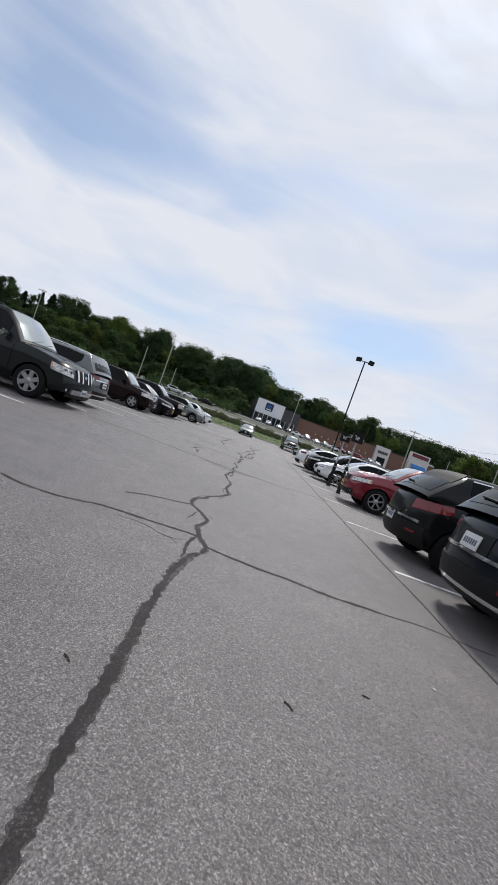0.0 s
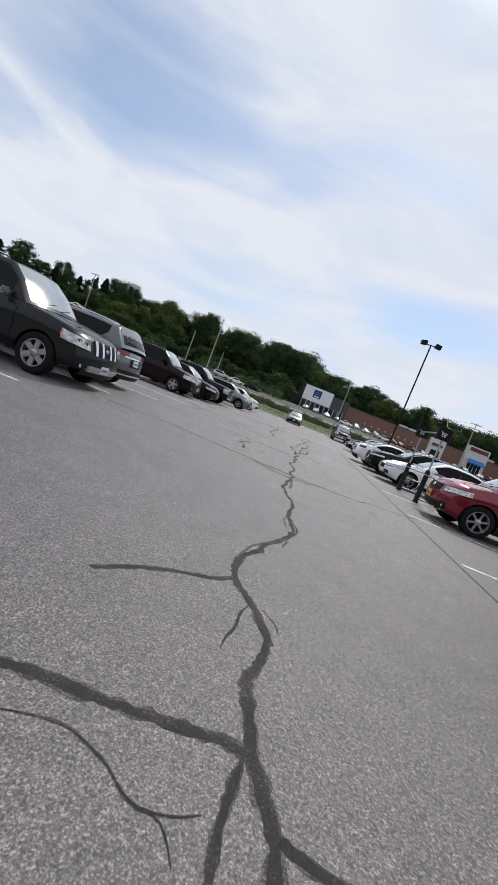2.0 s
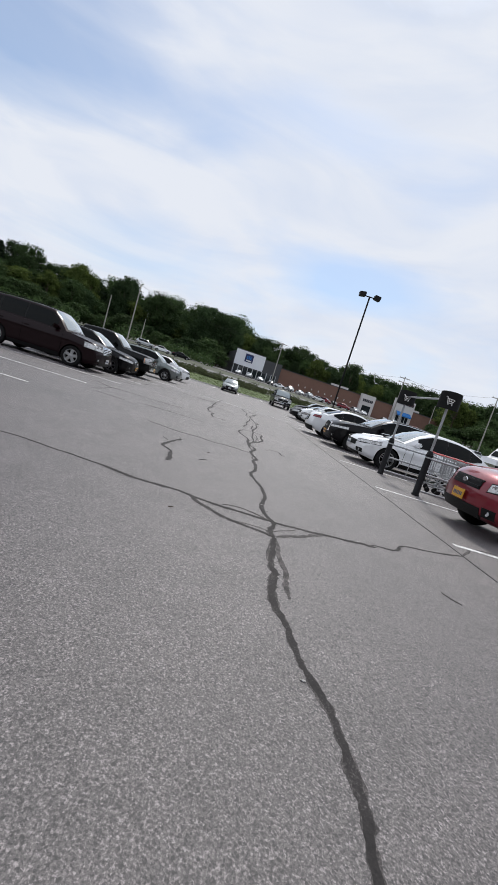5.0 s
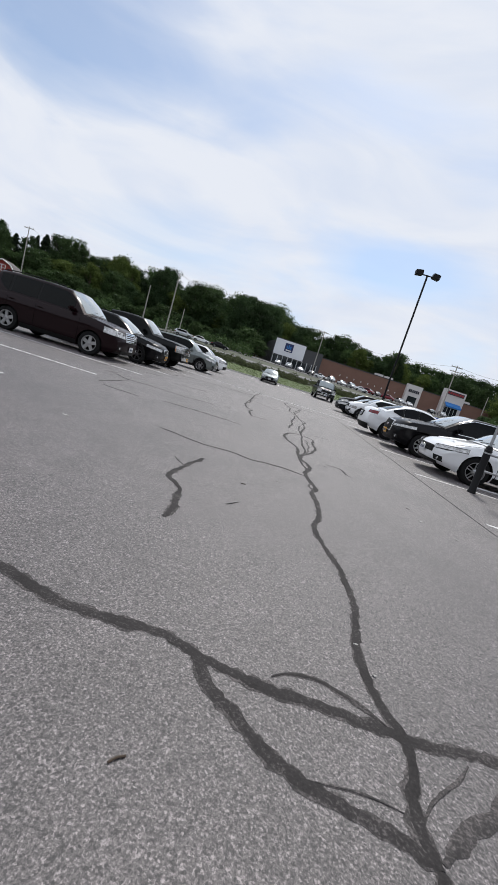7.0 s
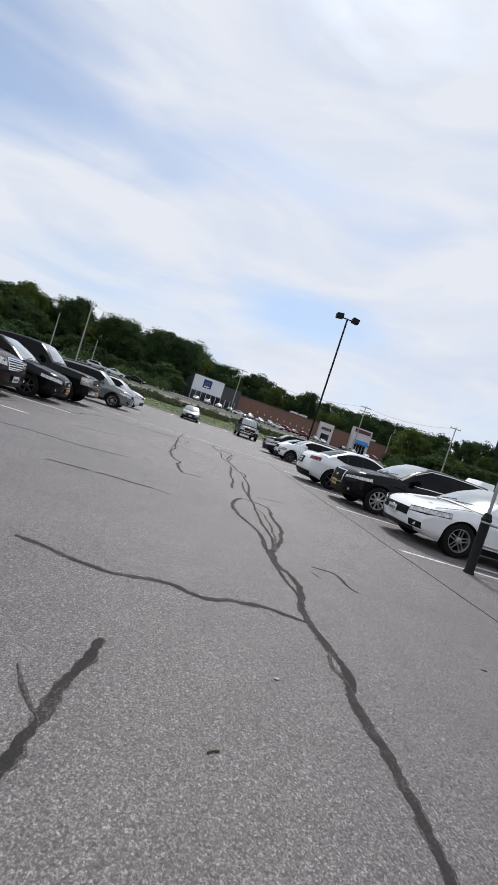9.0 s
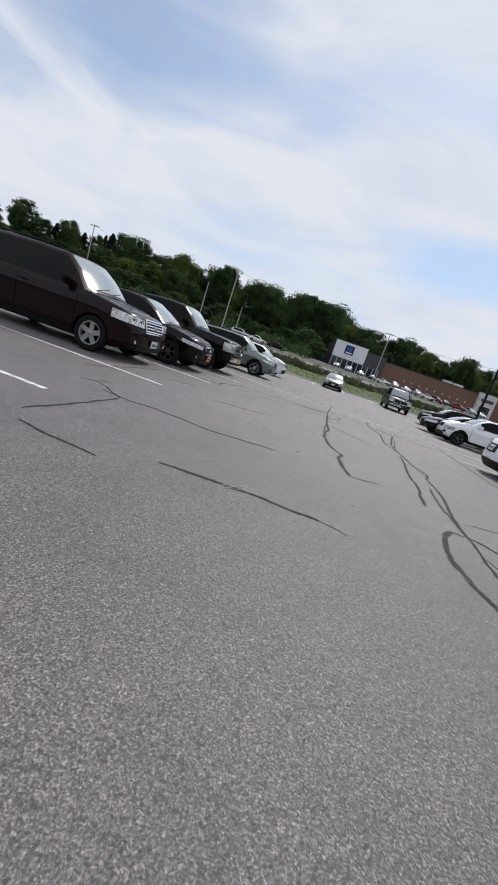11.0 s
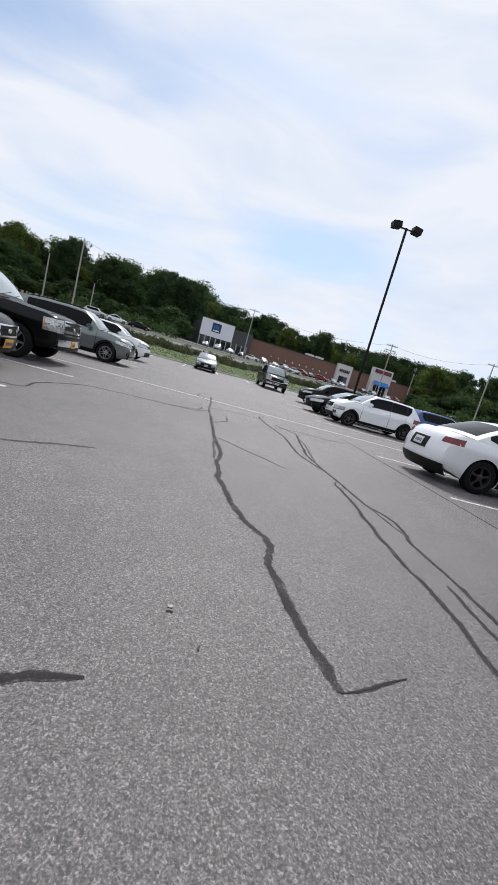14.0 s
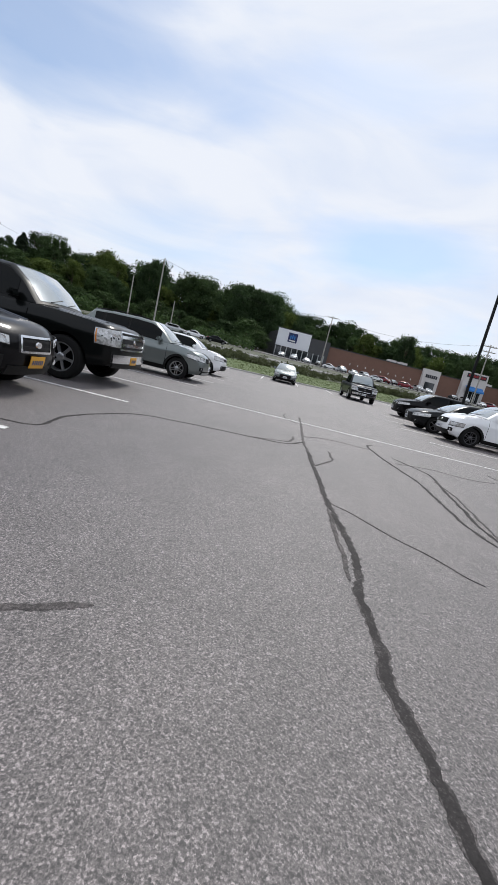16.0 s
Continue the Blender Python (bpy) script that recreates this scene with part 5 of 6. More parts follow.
car("parked_suv", "red compact SUV with a yellow plate, nose to the aisle", "SUV", sp, pose(4.74 + 2.30, 12.28, 0, 0, 0, 180), "parked vehicles")
sp = sedan(4.87, 1.86, 1.47, 2.74, 0.98, 0.345, P_WHITE, hood=0.83, belt=0.93, tail=1.02, spokes=5, style="twin", front=dict(grille=(0.46, 0.50, 0.66, 2, TRIM), lamp=(0.48, 0.56, 0.62, 0.70, 0.71, 0.79), plate=(0.53, PLATE_W), lower=(0.60, 0.24, 0.32, TRIM), fog=(0.66, 0.40, 0.13, 0.06)))
car("parked_sedan", "white midsize sedan beside the cart corral, nose out", "sedan", sp, pose(4.68 + 2.435, 18.75, 0, 0, 0, 180), "parked vehicles")
sp = suv(4.70, 1.90, 1.62, 2.80, 0.95, 0.37, P_BLACK, hood=0.98, belt=1.02, tail=1.06, cowl=1.32, ws=2.25, spokes=9, style="plain", bright_belt=True, handle=CHROME, bowf=0.24,
         front=dict(grille=(0.36, 0.56, 0.88, 5, TRIM), ring=CHROME, lamp=(0.46, 0.50, 0.73, 0.80, 0.80, 0.88), plate=(0.50, PLATE_Y), lower=(0.62, 0.28, 0.38, TRIM), fog=(0.72, 0.44, 0.08, 0.05)))
car("parked_suv", "glossy black luxury crossover with chrome window trim, nose out", "SUV", sp, pose(4.55 + 2.35, 21.95, 0, 0, 0, 180), "parked vehicles")
sp = sedan(4.60, 1.80, 1.475, 2.65, 0.92, 0.345, P_WHITE, hood=0.90, belt=0.96, tail=1.06, rim=ALLOY_DARK, rear=dict(lamp=(0.60, 0.28, 0.86, 0.96, 0.85, 0.98), plate=(0.74, PLATE_W), lower=(0.80, 0.20, 0.42)))
car("parked_sedan", "white sport sedan backed to the aisle, red tail lights", "sedan", sp, pose(4.26 + 2.30, 25.1, 0), "parked vehicles")
sp = suv(4.22, 1.77, 1.58, 2.68, 0.80, 0.335, P_WHITE, hood=0.98, belt=1.04, tail=1.06, cowl=1.05, clad=True, rim=ALLOY_DARK, style="twin", rails=TRIM, sill=TRIM, front=dict(grille=(0.40, 0.66, 0.84, 4, TRIM), lamp=(0.55, 0.30, 0.62, 0.74, 0.64, 0.76), lower=(0.56, 0.28, 0.44, TRIM)))
car("parked_suv", "white small crossover with dark wheels and black cladding, nose out", "SUV", sp, pose(5.36 + 2.11, 34.9, 0, 0, 0, 180), "parked vehicles")
sp = sedan(4.75, 1.83, 1.45, 2.80, 0.95, 0.34, P_CHAR, rim=ALLOY_DARK)
car("parked_sedan", "charcoal sedan with a low nose, facing the aisle", "sedan", sp, pose(5.1 + 2.37, 37.9, 0, 0, 0, 180), "parked vehicles")
sp = suv(4.60, 1.84, 1.66, 2.70, 0.92, 0.36, P_BLACK, rim=ALLOY_DARK)
car("parked_suv", "black crossover parked beside the lamp pole", "SUV", sp, pose(6.2 + 2.3, 44.2, lot_z(44.2), 0, 0, 180), "parked vehicles")

# far end of the lot, facing the camera
sp = sedan(4.85, 1.85, 1.45, 2.82, 0.98, 0.34, P_SAGE, front=dict(grille=(0.44, 0.42, 0.66, 3, TRIM), lower=(0.76, 0.20, 0.40, TRIM)))
car("parked_sedan", "grey-green sedan with black grille parked against the grass", "sedan", sp, pose(-0.25, 51.2 + 2.42, lot_z(53), 0, 0.6, -90), "parked vehicles")
sp = pickup(5.92, 2.08, 1.96, 3.67, 1.02, 0.42, P_CHAR, spokes=6, front=dict(ring=CHROME, skid=(0.90, 0.50, 0.66), skid_chrome=True, grille=(0.56, 0.78, 1.06, 3, TRIM), plate=(0.58, PLATE_W)))
car("parked_pickup", "dark grey pickup truck with chrome bumper beside the grass", "pickup truck", sp, pose(5.75, 50.6 + 2.96, lot_z(53), 0, 0.6, -90), "parked vehicles")
# second row behind the right-hand row
sp = suv(4.4, 1.8, 1.62, 2.65, 0.9, 0.35, P_BLUE)
car("parked_suv", "bright blue crossover in the next row", "SUV", sp, pose(13.2, 38.6, lot_z(38.6), 0, 0, 0), "parked vehicles")
sp = sedan(4.7, 1.82, 1.45, 2.75, 0.95, 0.34, P_LIGHT)
car("parked_sedan", "light silver sedan in the next row", "sedan", sp, pose(14.6, 43.5, lot_z(43.5), 0, 0, 0), "parked vehicles")
sp = suv(4.6, 1.84, 1.66, 2.7, 0.92, 0.36, P_CHAR, rails=CHROME)
car("parked_suv", "charcoal crossover in the next row", "SUV", sp, pose(15.4, 47.0, lot_z(47), 0, 0, 0), "parked vehicles")


# ---- cart corral ----
def cart_corral():
    root = thing("cart_corral", "shopping cart corral with black sleeved posts and steel rails", "cart corral")
    for y in (14.56, 16.82):
        for x in (5.2, 7.35, 9.5):
            bm = bmesh.new()
            lathe(bm, [(0.001, 0.0), (0.085, 0.0), (0.085, 0.03), (0.072, 0.05), (0.072, 0.90), (0.080, 0.905), (0.080, 0.94), (0.072, 0.945), (0.060, 1.0), (0.045, 1.03), (0.001, 1.03)], 20, "z")
            bmesh.ops.translate(bm, verts=bm.verts, vec=(x, y, 0))
            p = part("post_sleeve", bm, RUBBER, root)
            bm = bmesh.new()
            lathe(bm, [(0.074, 0.86), (0.077, 0.865), (0.077, 0.885), (0.074, 0.89)], 20, "z")
            bmesh.ops.translate(bm, verts=bm.verts, vec=(x, y, 0))
            part("band", bm, GALV, p)
        for z in (0.12, 0.50, 0.86):
            bm = bmesh.new()
            tube(bm, (5.2, y, z), (9.5, y, z), 0.024, n=10)
            part("rail", bm, GALV, root)
        for x in (5.9, 6.6, 8.1, 8.8):
            bm = bmesh.new()
            tube(bm, (x, y, 0.12), (x, y, 0.86), 0.012, n=8)
            part("upright", bm, GALV, root)
        bm = bmesh.new()
        tube(bm, (5.2, y, 1.0), (5.2, y, 2.32), 0.028, n=12)
        part("sign_pole", bm, GALV, root)
    bm = bmesh.new()
    tube(bm, (5.2, 14.56, 2.20), (5.2, 16.82, 2.20), 0.022, n=10)
    part("crossbar", bm, GALV, root)
    bm = bmesh.new()
    tube(bm, (9.5, 14.56, 0.86), (9.5, 16.82, 0.86), 0.024, n=10)
    tube(bm, (9.5, 14.56, 0.45), (9.5, 16.82, 0.45), 0.024, n=10)
    part("end_rail", bm, GALV, root)
    # curved black sign boards with a white cart outline
    for y in (14.56, 16.82):
        g = []
        for i in range(13):
            a = radians(-100 + 200 * i / 12)
            c = Vector((5.2, y, 0)) + Vector((-math.sin(radians(28) + a) * 0.0, 0, 0))
            ax, ay = math.cos(a), math.sin(a)
            d = Vector((-0.42, -0.91, 0))
            e = Vector((0.91, -0.42, 0))
            p = c + d * (0.13 * ax) + e * (0.22 * ay)
            corner = 0.05 * (1 if i in (0, 12) else 0)
            g.append([Vector((p.x, p.y, z)) for z in (1.98 + corner, 2.10, 2.22, 2.33 - corner + 0.03 * math.cos(a))])
        bd = part("sign_board", slab(bmesh.new(), g, lambda p, y=y: (Vector((5.2, y, p[2])) - Vector(p)).normalized() * 0.012), POLE_BLACK, root, "curved black sign board")
        bm = bmesh.new()
        o = Vector((5.2, y, 2.15)) + Vector((-0.42, -0.91, 0)) * 0.146
        ex, ez = Vector((0.91, -0.42, 0)), Vector((0, 0, 1))

        def pt(u, v):
            return o + ex * u + ez * v - Vector((-0.42, -0.91, 0)) * (0.13 - 0.13 * math.sqrt(max(0, 1 - (u / 0.22) ** 2)))
        for a, b in (((-0.09, 0.08), (-0.06, 0.08)), ((-0.06, 0.08), (-0.035, -0.04)), ((-0.035, -0.04), (0.07, -0.04)), ((-0.05, 0.05), (0.09, 0.04)), ((0.09, 0.04), (0.07, -0.01)), ((-0.045, 0.0), (0.07, -0.01)), ((-0.02, 0.05), (-0.01, 0.0)), ((0.03, 0.045), (0.03, -0.005))):
            tube(bm, pt(*a), pt(*b), 0.007, n=6)
        for u in (-0.02, 0.055):
            tube(bm, pt(u, -0.065), pt(u + 0.001, -0.065) + Vector((-0.42, -0.91, 0)) * 0.006, 0.014, n=10)
        part("cart_symbol", bm, WHITE_TRIM, bd, "white cart outline")
    return root


def shopping_cart(m, proto=[]):
    if proto:
        return copy_thing(proto[0], m)
    root = thing("shopping_cart", "grey wire shopping cart with a red handle, nested in the corral", "shopping cart", m, "shopping carts")
    bm = bmesh.new()
    # local +x is ahead; basket narrows to the nose
    def corner(x, z):
        w = lerp(0.28, 0.21, x / 0.85) * lerp(0.86, 1, (z - 0.45) / 0.5)
        return w
    for i in range(13):
        x = 0.85 * i / 12
        zb, zt = lerp(0.48, 0.56, x / 0.85), lerp(0.98, 0.90, x / 0.85)
        for sd in (-1, 1):
            tube(bm, (x, sd * corner(x, zb), zb), (x, sd * corner(x, zt), zt), 0.004, n=5)
        tube(bm, (x, -corner(x, zb), zb), (x, corner(x, zb), zb), 0.004, n=5)
    for j in range(6):
        t = j / 5
        for sd in (-1, 1):
            a, b = lerp(0.48, 0.98, t), lerp(0.56, 0.90, t)
            tube(bm, (0, sd * corner(0, a), a), (0.85, sd * corner(0.85, b), b), 0.004 if 0 < j < 5 else 0.009, n=5)
        z = lerp(0.56, 0.90, t)
        tube(bm, (0.85, -corner(0.85, z), z), (0.85, corner(0.85, z), z), 0.004, n=5)
    part("basket", bm, GALV, root)
    bm = bmesh.new()
    for sd in (-1, 1):
        tube(bm, (-0.10, sd * 0.26, 1.0), (0.0, sd * 0.28, 0.94), 0.011, n=8)
        tube(bm, (0.0, sd * 0.26, 0.94), (0.05, sd * 0.25, 0.16), 0.012, n=8)
        tube(bm, (0.05, sd * 0.25, 0.16), (0.80, sd * 0.19, 0.20), 0.012, n=8)
        tube(bm, (0.10, sd * 0.25, 0.18), (0.55, sd * 0.22, 0.52), 0.010, n=8)
    part("frame", bm, GALV, root)
    bm = bmesh.new()
    tube(bm, (-0.10, -0.27, 1.0), (-0.10, 0.27, 1.0), 0.016, n=10)
    part("handle", bm, CART_RED, root, "red plastic handle")
    for x, y in ((0.06, 0.24), (0.06, -0.24), (0.78, 0.18), (0.78, -0.18)):
        bm = bmesh.new()
        lathe(bm, [(0.001, -0.015), (0.062, -0.015), (0.066, 0), (0.062, 0.015), (0.001, 0.015)], 14)
        bmesh.ops.translate(bm, verts=bm.verts, vec=(x, y, 0.066))
        tube(bm, (x, y, 0.066), (x - 0.02, y, 0.17), 0.010, n=6)
        part("caster", bm, TRIM, root)
    proto.append(root)
    return root


cart_corral()
for k in range(5):
    shopping_cart(pose(6.0 + 0.30 * k, 15.55, 0))
for k in range(3):
    shopping_cart(pose(6.3 + 0.30 * k, 16.25, 0))


# ---- lot lamp ----
def lot_lamp(x, y, h):
    root = thing("lot_lamp", "tall black parking-lot lamp pole with two box heads", "street lamp", pose(x, y, lot_z(y)))
    bm = bmesh.new()
    lathe(bm, [(0.001, 0), (0.30, 0), (0.30, 0.72), (0.27, 0.76), (0.001, 0.76)], 24, "z")
    part("base", bm, CONCRETE, root, "round pale concrete base")
    bm = bmesh.new()
    box(bm, (0, 0, lerp(0.76, h, 0.5)), (0.125, 0.125, h - 0.76), None, 0.012)
    part("pole", bm, POLE_BLACK, root)
    bm = bmesh.new()
    box(bm, (0, 0, h - 0.05), (1.1, 0.07, 0.08), None, 0.01)
    part("arm", bm, POLE_BLACK, root)
    for sd in (-1, 1):
        bm = bmesh.new()
        box(bm, (sd * 0.68, 0, h + 0.02), (0.56, 0.50, 0.38), Matrix.Rotation(radians(sd * 8), 4, "Y"), 0.03)
        hd = part("lamp_head", bm, POLE_BLACK, root)
        bm = bmesh.new()
        box(bm, (sd * 0.68, 0, h - 0.112), (0.42, 0.34, 0.02), Matrix.Rotation(radians(sd * 8), 4, "Y"), 0.004)
        part("lens", bm, LAMP_CLEAR, hd)
    return root


lot_lamp(9.40, 42.8, 11.95)


# ---- stores beyond the road ----
FX, FY, FZ, FA = 12.9, 153.4, 5.3, math.atan2(13.6, 68.5)


def at(u, d, z):
    """A point of the store front: u along it, d out from it, z up from its foot."""
    return Vector((FX + u * math.cos(FA) + d * math.sin(FA), FY + u * math.sin(FA) - d * math.cos(FA), FZ + z))


def block(bm, u0, u1, d0, d1, z0, z1, bevel=0.0):
    c = at((u0 + u1) / 2, (d0 + d1) / 2, (z0 + z1) / 2)
    return box(bm, c, (u1 - u0, abs(d1 - d0), z1 - z0), Matrix.Rotation(FA, 4, "Z"), bevel)


def stores():
    root = thing("brick_store", "long low brown brick store building with two pale entrances", "store")
    bm = bmesh.new()
    block(bm, 0, 70, -30, 0, -0.6, 6.15)
    part("wall", bm, BRICK, root)
    bm = bmesh.new()
    block(bm, -0.1, 70.1, -30.1, 0.12, 6.15, 6.42)
    part("coping", bm, DARKSTORE, root)
    for u in (23.0, 27.0, 60.0):
        bm = bmesh.new()
        block(bm, u, u + 2.6, -7, -4.5, 6.42, 7.5, 0.05)
        part("roof_unit", bm, STUCCO, root)
    for k in range(9):
        bm = bmesh.new()
        block(bm, 8.0 + 2.7 * k, 8.25 + 2.7 * k, 0, 0.22, 2.2, 2.75, 0.03)
        part("wall_lamp", bm, WHITE_TRIM, root)
    e1 = bmesh.new()
    block(e1, 33.0, 39.0, 0, 1.2, -0.5, 7.0)
    p = part("entrance", e1, STUCCO, root, "pale stucco entrance block")
    bm = bmesh.new()
    block(bm, 34.3, 37.8, 1.15, 1.35, -0.3, 2.9)
    part("doorway", bm, STORE_GLASS, p)
    for k in range(6):
        bm = bmesh.new()
        block(bm, 33.9 + 0.72 * k, 34.45 + 0.72 * k, 1.2, 1.32, 4.3, 5.3)
        part("letter_bar", bm, SIGN_DARK, p)
    e2 = bmesh.new()
    block(e2, 47.3, 55.9, 0, 1.5, -0.5, 9.5)
    p = part("entrance", e2, STUCCO, root, "tall pale entrance with blue awning")
    bm = bmesh.new()
    block(bm, 48.0, 55.2, 1.5, 1.65, 7.7, 9.0)
    s = part("sign_band", bm, SIGN_DARK, p)
    for k in range(7):
        bm = bmesh.new()
        block(bm, 48.4 + 0.95 * k, 49.1 + 0.95 * k, 1.65, 1.75, 8.0, 8.7)
        part("letter_bar", bm, SIGN_RED, s)
    bm = bmesh.new()
    slab(bm, [[at(u, 1.5, 4.9), at(u, 2.9, 3.7), at(u, 2.95, 3.3)] for u in (48.6, 50.8, 53.0, 55.0)], (0, 0, -0.06))
    part("awning", bm, BLUE, p, "blue fabric awning")
    bm = bmesh.new()
    block(bm, 48.9, 54.6, 1.45, 1.62, -0.3, 3.2)
    g = part("doorway", bm, STORE_GLASS, p)
    for k in range(5):
        bm = bmesh.new()
        block(bm, 48.9 + 1.4 * k, 49.02 + 1.4 * k, 1.6, 1.7, -0.3, 3.2)
        part("mullion", bm, WHITE_TRIM, g)
    # grocery with a white sign wall
    root = thing("grocery_store", "dark store front under a large white sign wall with navy logo", "store")
    bm = bmesh.new()
    block(bm, -17.4, -0.05, -28, 1.0, -0.6, 7.3)
    part("wall", bm, DARKSTORE, root)
    bm = bmesh.new()
    block(bm, -17.3, -6.7, 1.0, 1.5, 2.9, 8.05)
    w = part("sign_wall", bm, PANEL_W, root, "big white sign wall")
    bm = bmesh.new()
    block(bm, -17.6, -6.4, 0.9, 1.4, 8.05, 8.3)
    part("cap", bm, DARKSTORE, w)
    bm = bmesh.new()
    block(bm, -13.9, -11.0, 1.5, 1.62, 4.5, 7.3, 0.03)
    lg = part("logo_board", bm, NAVY, w, "navy logo board")
    for k in range(3):
        bm = bmesh.new()
        block(bm, -13.3 + 0.62 * k, -12.95 + 0.62 * k, 1.62, 1.68, 5.5, 6.8 - 0.3 * abs(k - 1))
        part("logo_stroke", bm, BLUE, lg)
    bm = bmesh.new()
    block(bm, -13.4, -11.5, 1.62, 1.68, 4.8, 5.2)
    part("letter_bar", bm, WHITE_TRIM, lg)
    for k in range(9):
        bm = bmesh.new()
        block(bm, -16.9 + 1.75 * k, -15.4 + 1.75 * k, 1.0, 1.1, 0.2, 2.5)
        part("window", bm, STORE_GLASS, root)
    for k in range(10):
        bm = bmesh.new()
        block(bm, -17.2 + 1.75 * k, -16.95 + 1.75 * k, 1.0, 1.35, -0.4, 2.9)
        part("pier", bm, GALV, root)


stores()


# ---- utility poles and wires ----
def utility_pole(x, y, h, arms=1, lean=0.0):
    z = rise(x, y)
    root = thing("utility_pole", "grey weathered wooden utility pole", "utility pole", pose(x, y, z - 0.3, 0, lean, 0), "utility poles")
    bm = bmesh.new()
    tube(bm, (0, 0, 0), (0, 0, h), 0.16, 0.10, 12)
    part("pole", bm, WOODPOLE, root)
    for k in range(arms):
        bm = bmesh.new()
        box(bm, (0, 0, h - 0.4 - 1.0 * k), (2.6, 0.14, 0.16), None, 0.02)
        a = part("crossarm", bm, WOODPOLE, root)
        for u in (-1.15, -0.5, 0.5, 1.15):
            bm = bmesh.new()
            tube(bm, (u, 0, h - 0.32 - 1.0 * k), (u, 0, h - 0.10 - 1.0 * k), 0.06, 0.04, 8)
            part("insulator", bm, STUCCO, a)
    return Vector((x, y, z + h - 0.5))


def wire(a, b, sag):
    bm = bmesh.new()
    sweep(bm, [a.lerp(b, i / 24) - Vector((0, 0, sag * 4 * (i / 24) * (1 - i / 24))) for i in range(25)], 0.02, 5)
    tagged(part("power_line", bm, POLE_BLACK), "thin dark overhead power line", "power line", group="power lines")


pa = utility_pole(-71.2, 114.7, 15.0, 1)
pb0 = utility_pole(-33.6, 104, 9.3, 0)
pb = utility_pole(-24.7, 93.8, 12.6, 0)
pb3 = utility_pole(-27.5, 114.7, 7.0, 0)
pc = utility_pole(9.0, 125.2, 13.2, 1)
pA = utility_pole(38.2, 104.3, 13.0, 2)
pB = utility_pole(55.2, 93.8, 14.2, 1)
pC = utility_pole(72.5, 156.6, 11.5, 0)
wire(pa, pb0, 1.2)
wire(pb, pc, 2.0)
wire(pc, pA, 1.8)
wire(pA, pB, 1.2)


# ---- shed, semi truck ----
def shed(x, y, rz):
    z = rise(x, y)
    root = thing("garden_shed", "red wooden garden shed with white trim and a gable window", "shed", pose(x, y, z, 0, 0, rz))
    bm = bmesh.new()
    prof = [(-1.8, 0), (1.8, 0), (1.8, 2.2), (1.1, 3.2), (0, 3.7), (-1.1, 3.2), (-1.8, 2.2)]
    a, b = [bm.verts.new((px, -2.4, pz)) for px, pz in prof], [bm.verts.new((px, 2.4, pz)) for px, pz in prof]
    bm.faces.new(a), bm.faces.new(b)
    for k in range(7):
        bm.faces.new((a[k], a[(k + 1) % 7], b[(k + 1) % 7], b[k]))
    part("wall", bm, BARN_RED, root, smooth=0)
    bm = bmesh.new()
    slab(bm, [[(px, -2.6, pz + 0.05), (px, 2.6, pz + 0.05)] for px, pz in ((-2.0, 2.1), (-1.15, 3.22), (0, 3.75), (1.15, 3.22), (2.0, 2.1))], (0, 0, 0.08))
    part("roof", bm, ROOF_GREY, root, smooth=0)
    bm = bmesh.new()
    for (p, q) in zip(((-2.0, 2.1), (-1.15, 3.22), (0, 3.75), (1.15, 3.22)), ((-1.15, 3.22), (0, 3.75), (1.15, 3.22), (2.0, 2.1))):
        tube(bm, (p[0], -2.62, p[1]), (q[0], -2.62, q[1]), 0.09, n=6)
    part("gable_trim", bm, WHITE_TRIM, root)
    bm = bmesh.new()
    for u in (-0.5, 0, 0.5):
        box(bm, (u, -2.44, 2.55), (0.08, 0.08, 0.9))
    for v in (2.1, 2.55, 3.0):
        box(bm, (0, -2.44, v), (1.1, 0.085, 0.08))
    part("window_frame", bm, WHITE_TRIM, root)


shed(-45.3, 72.8, 20)


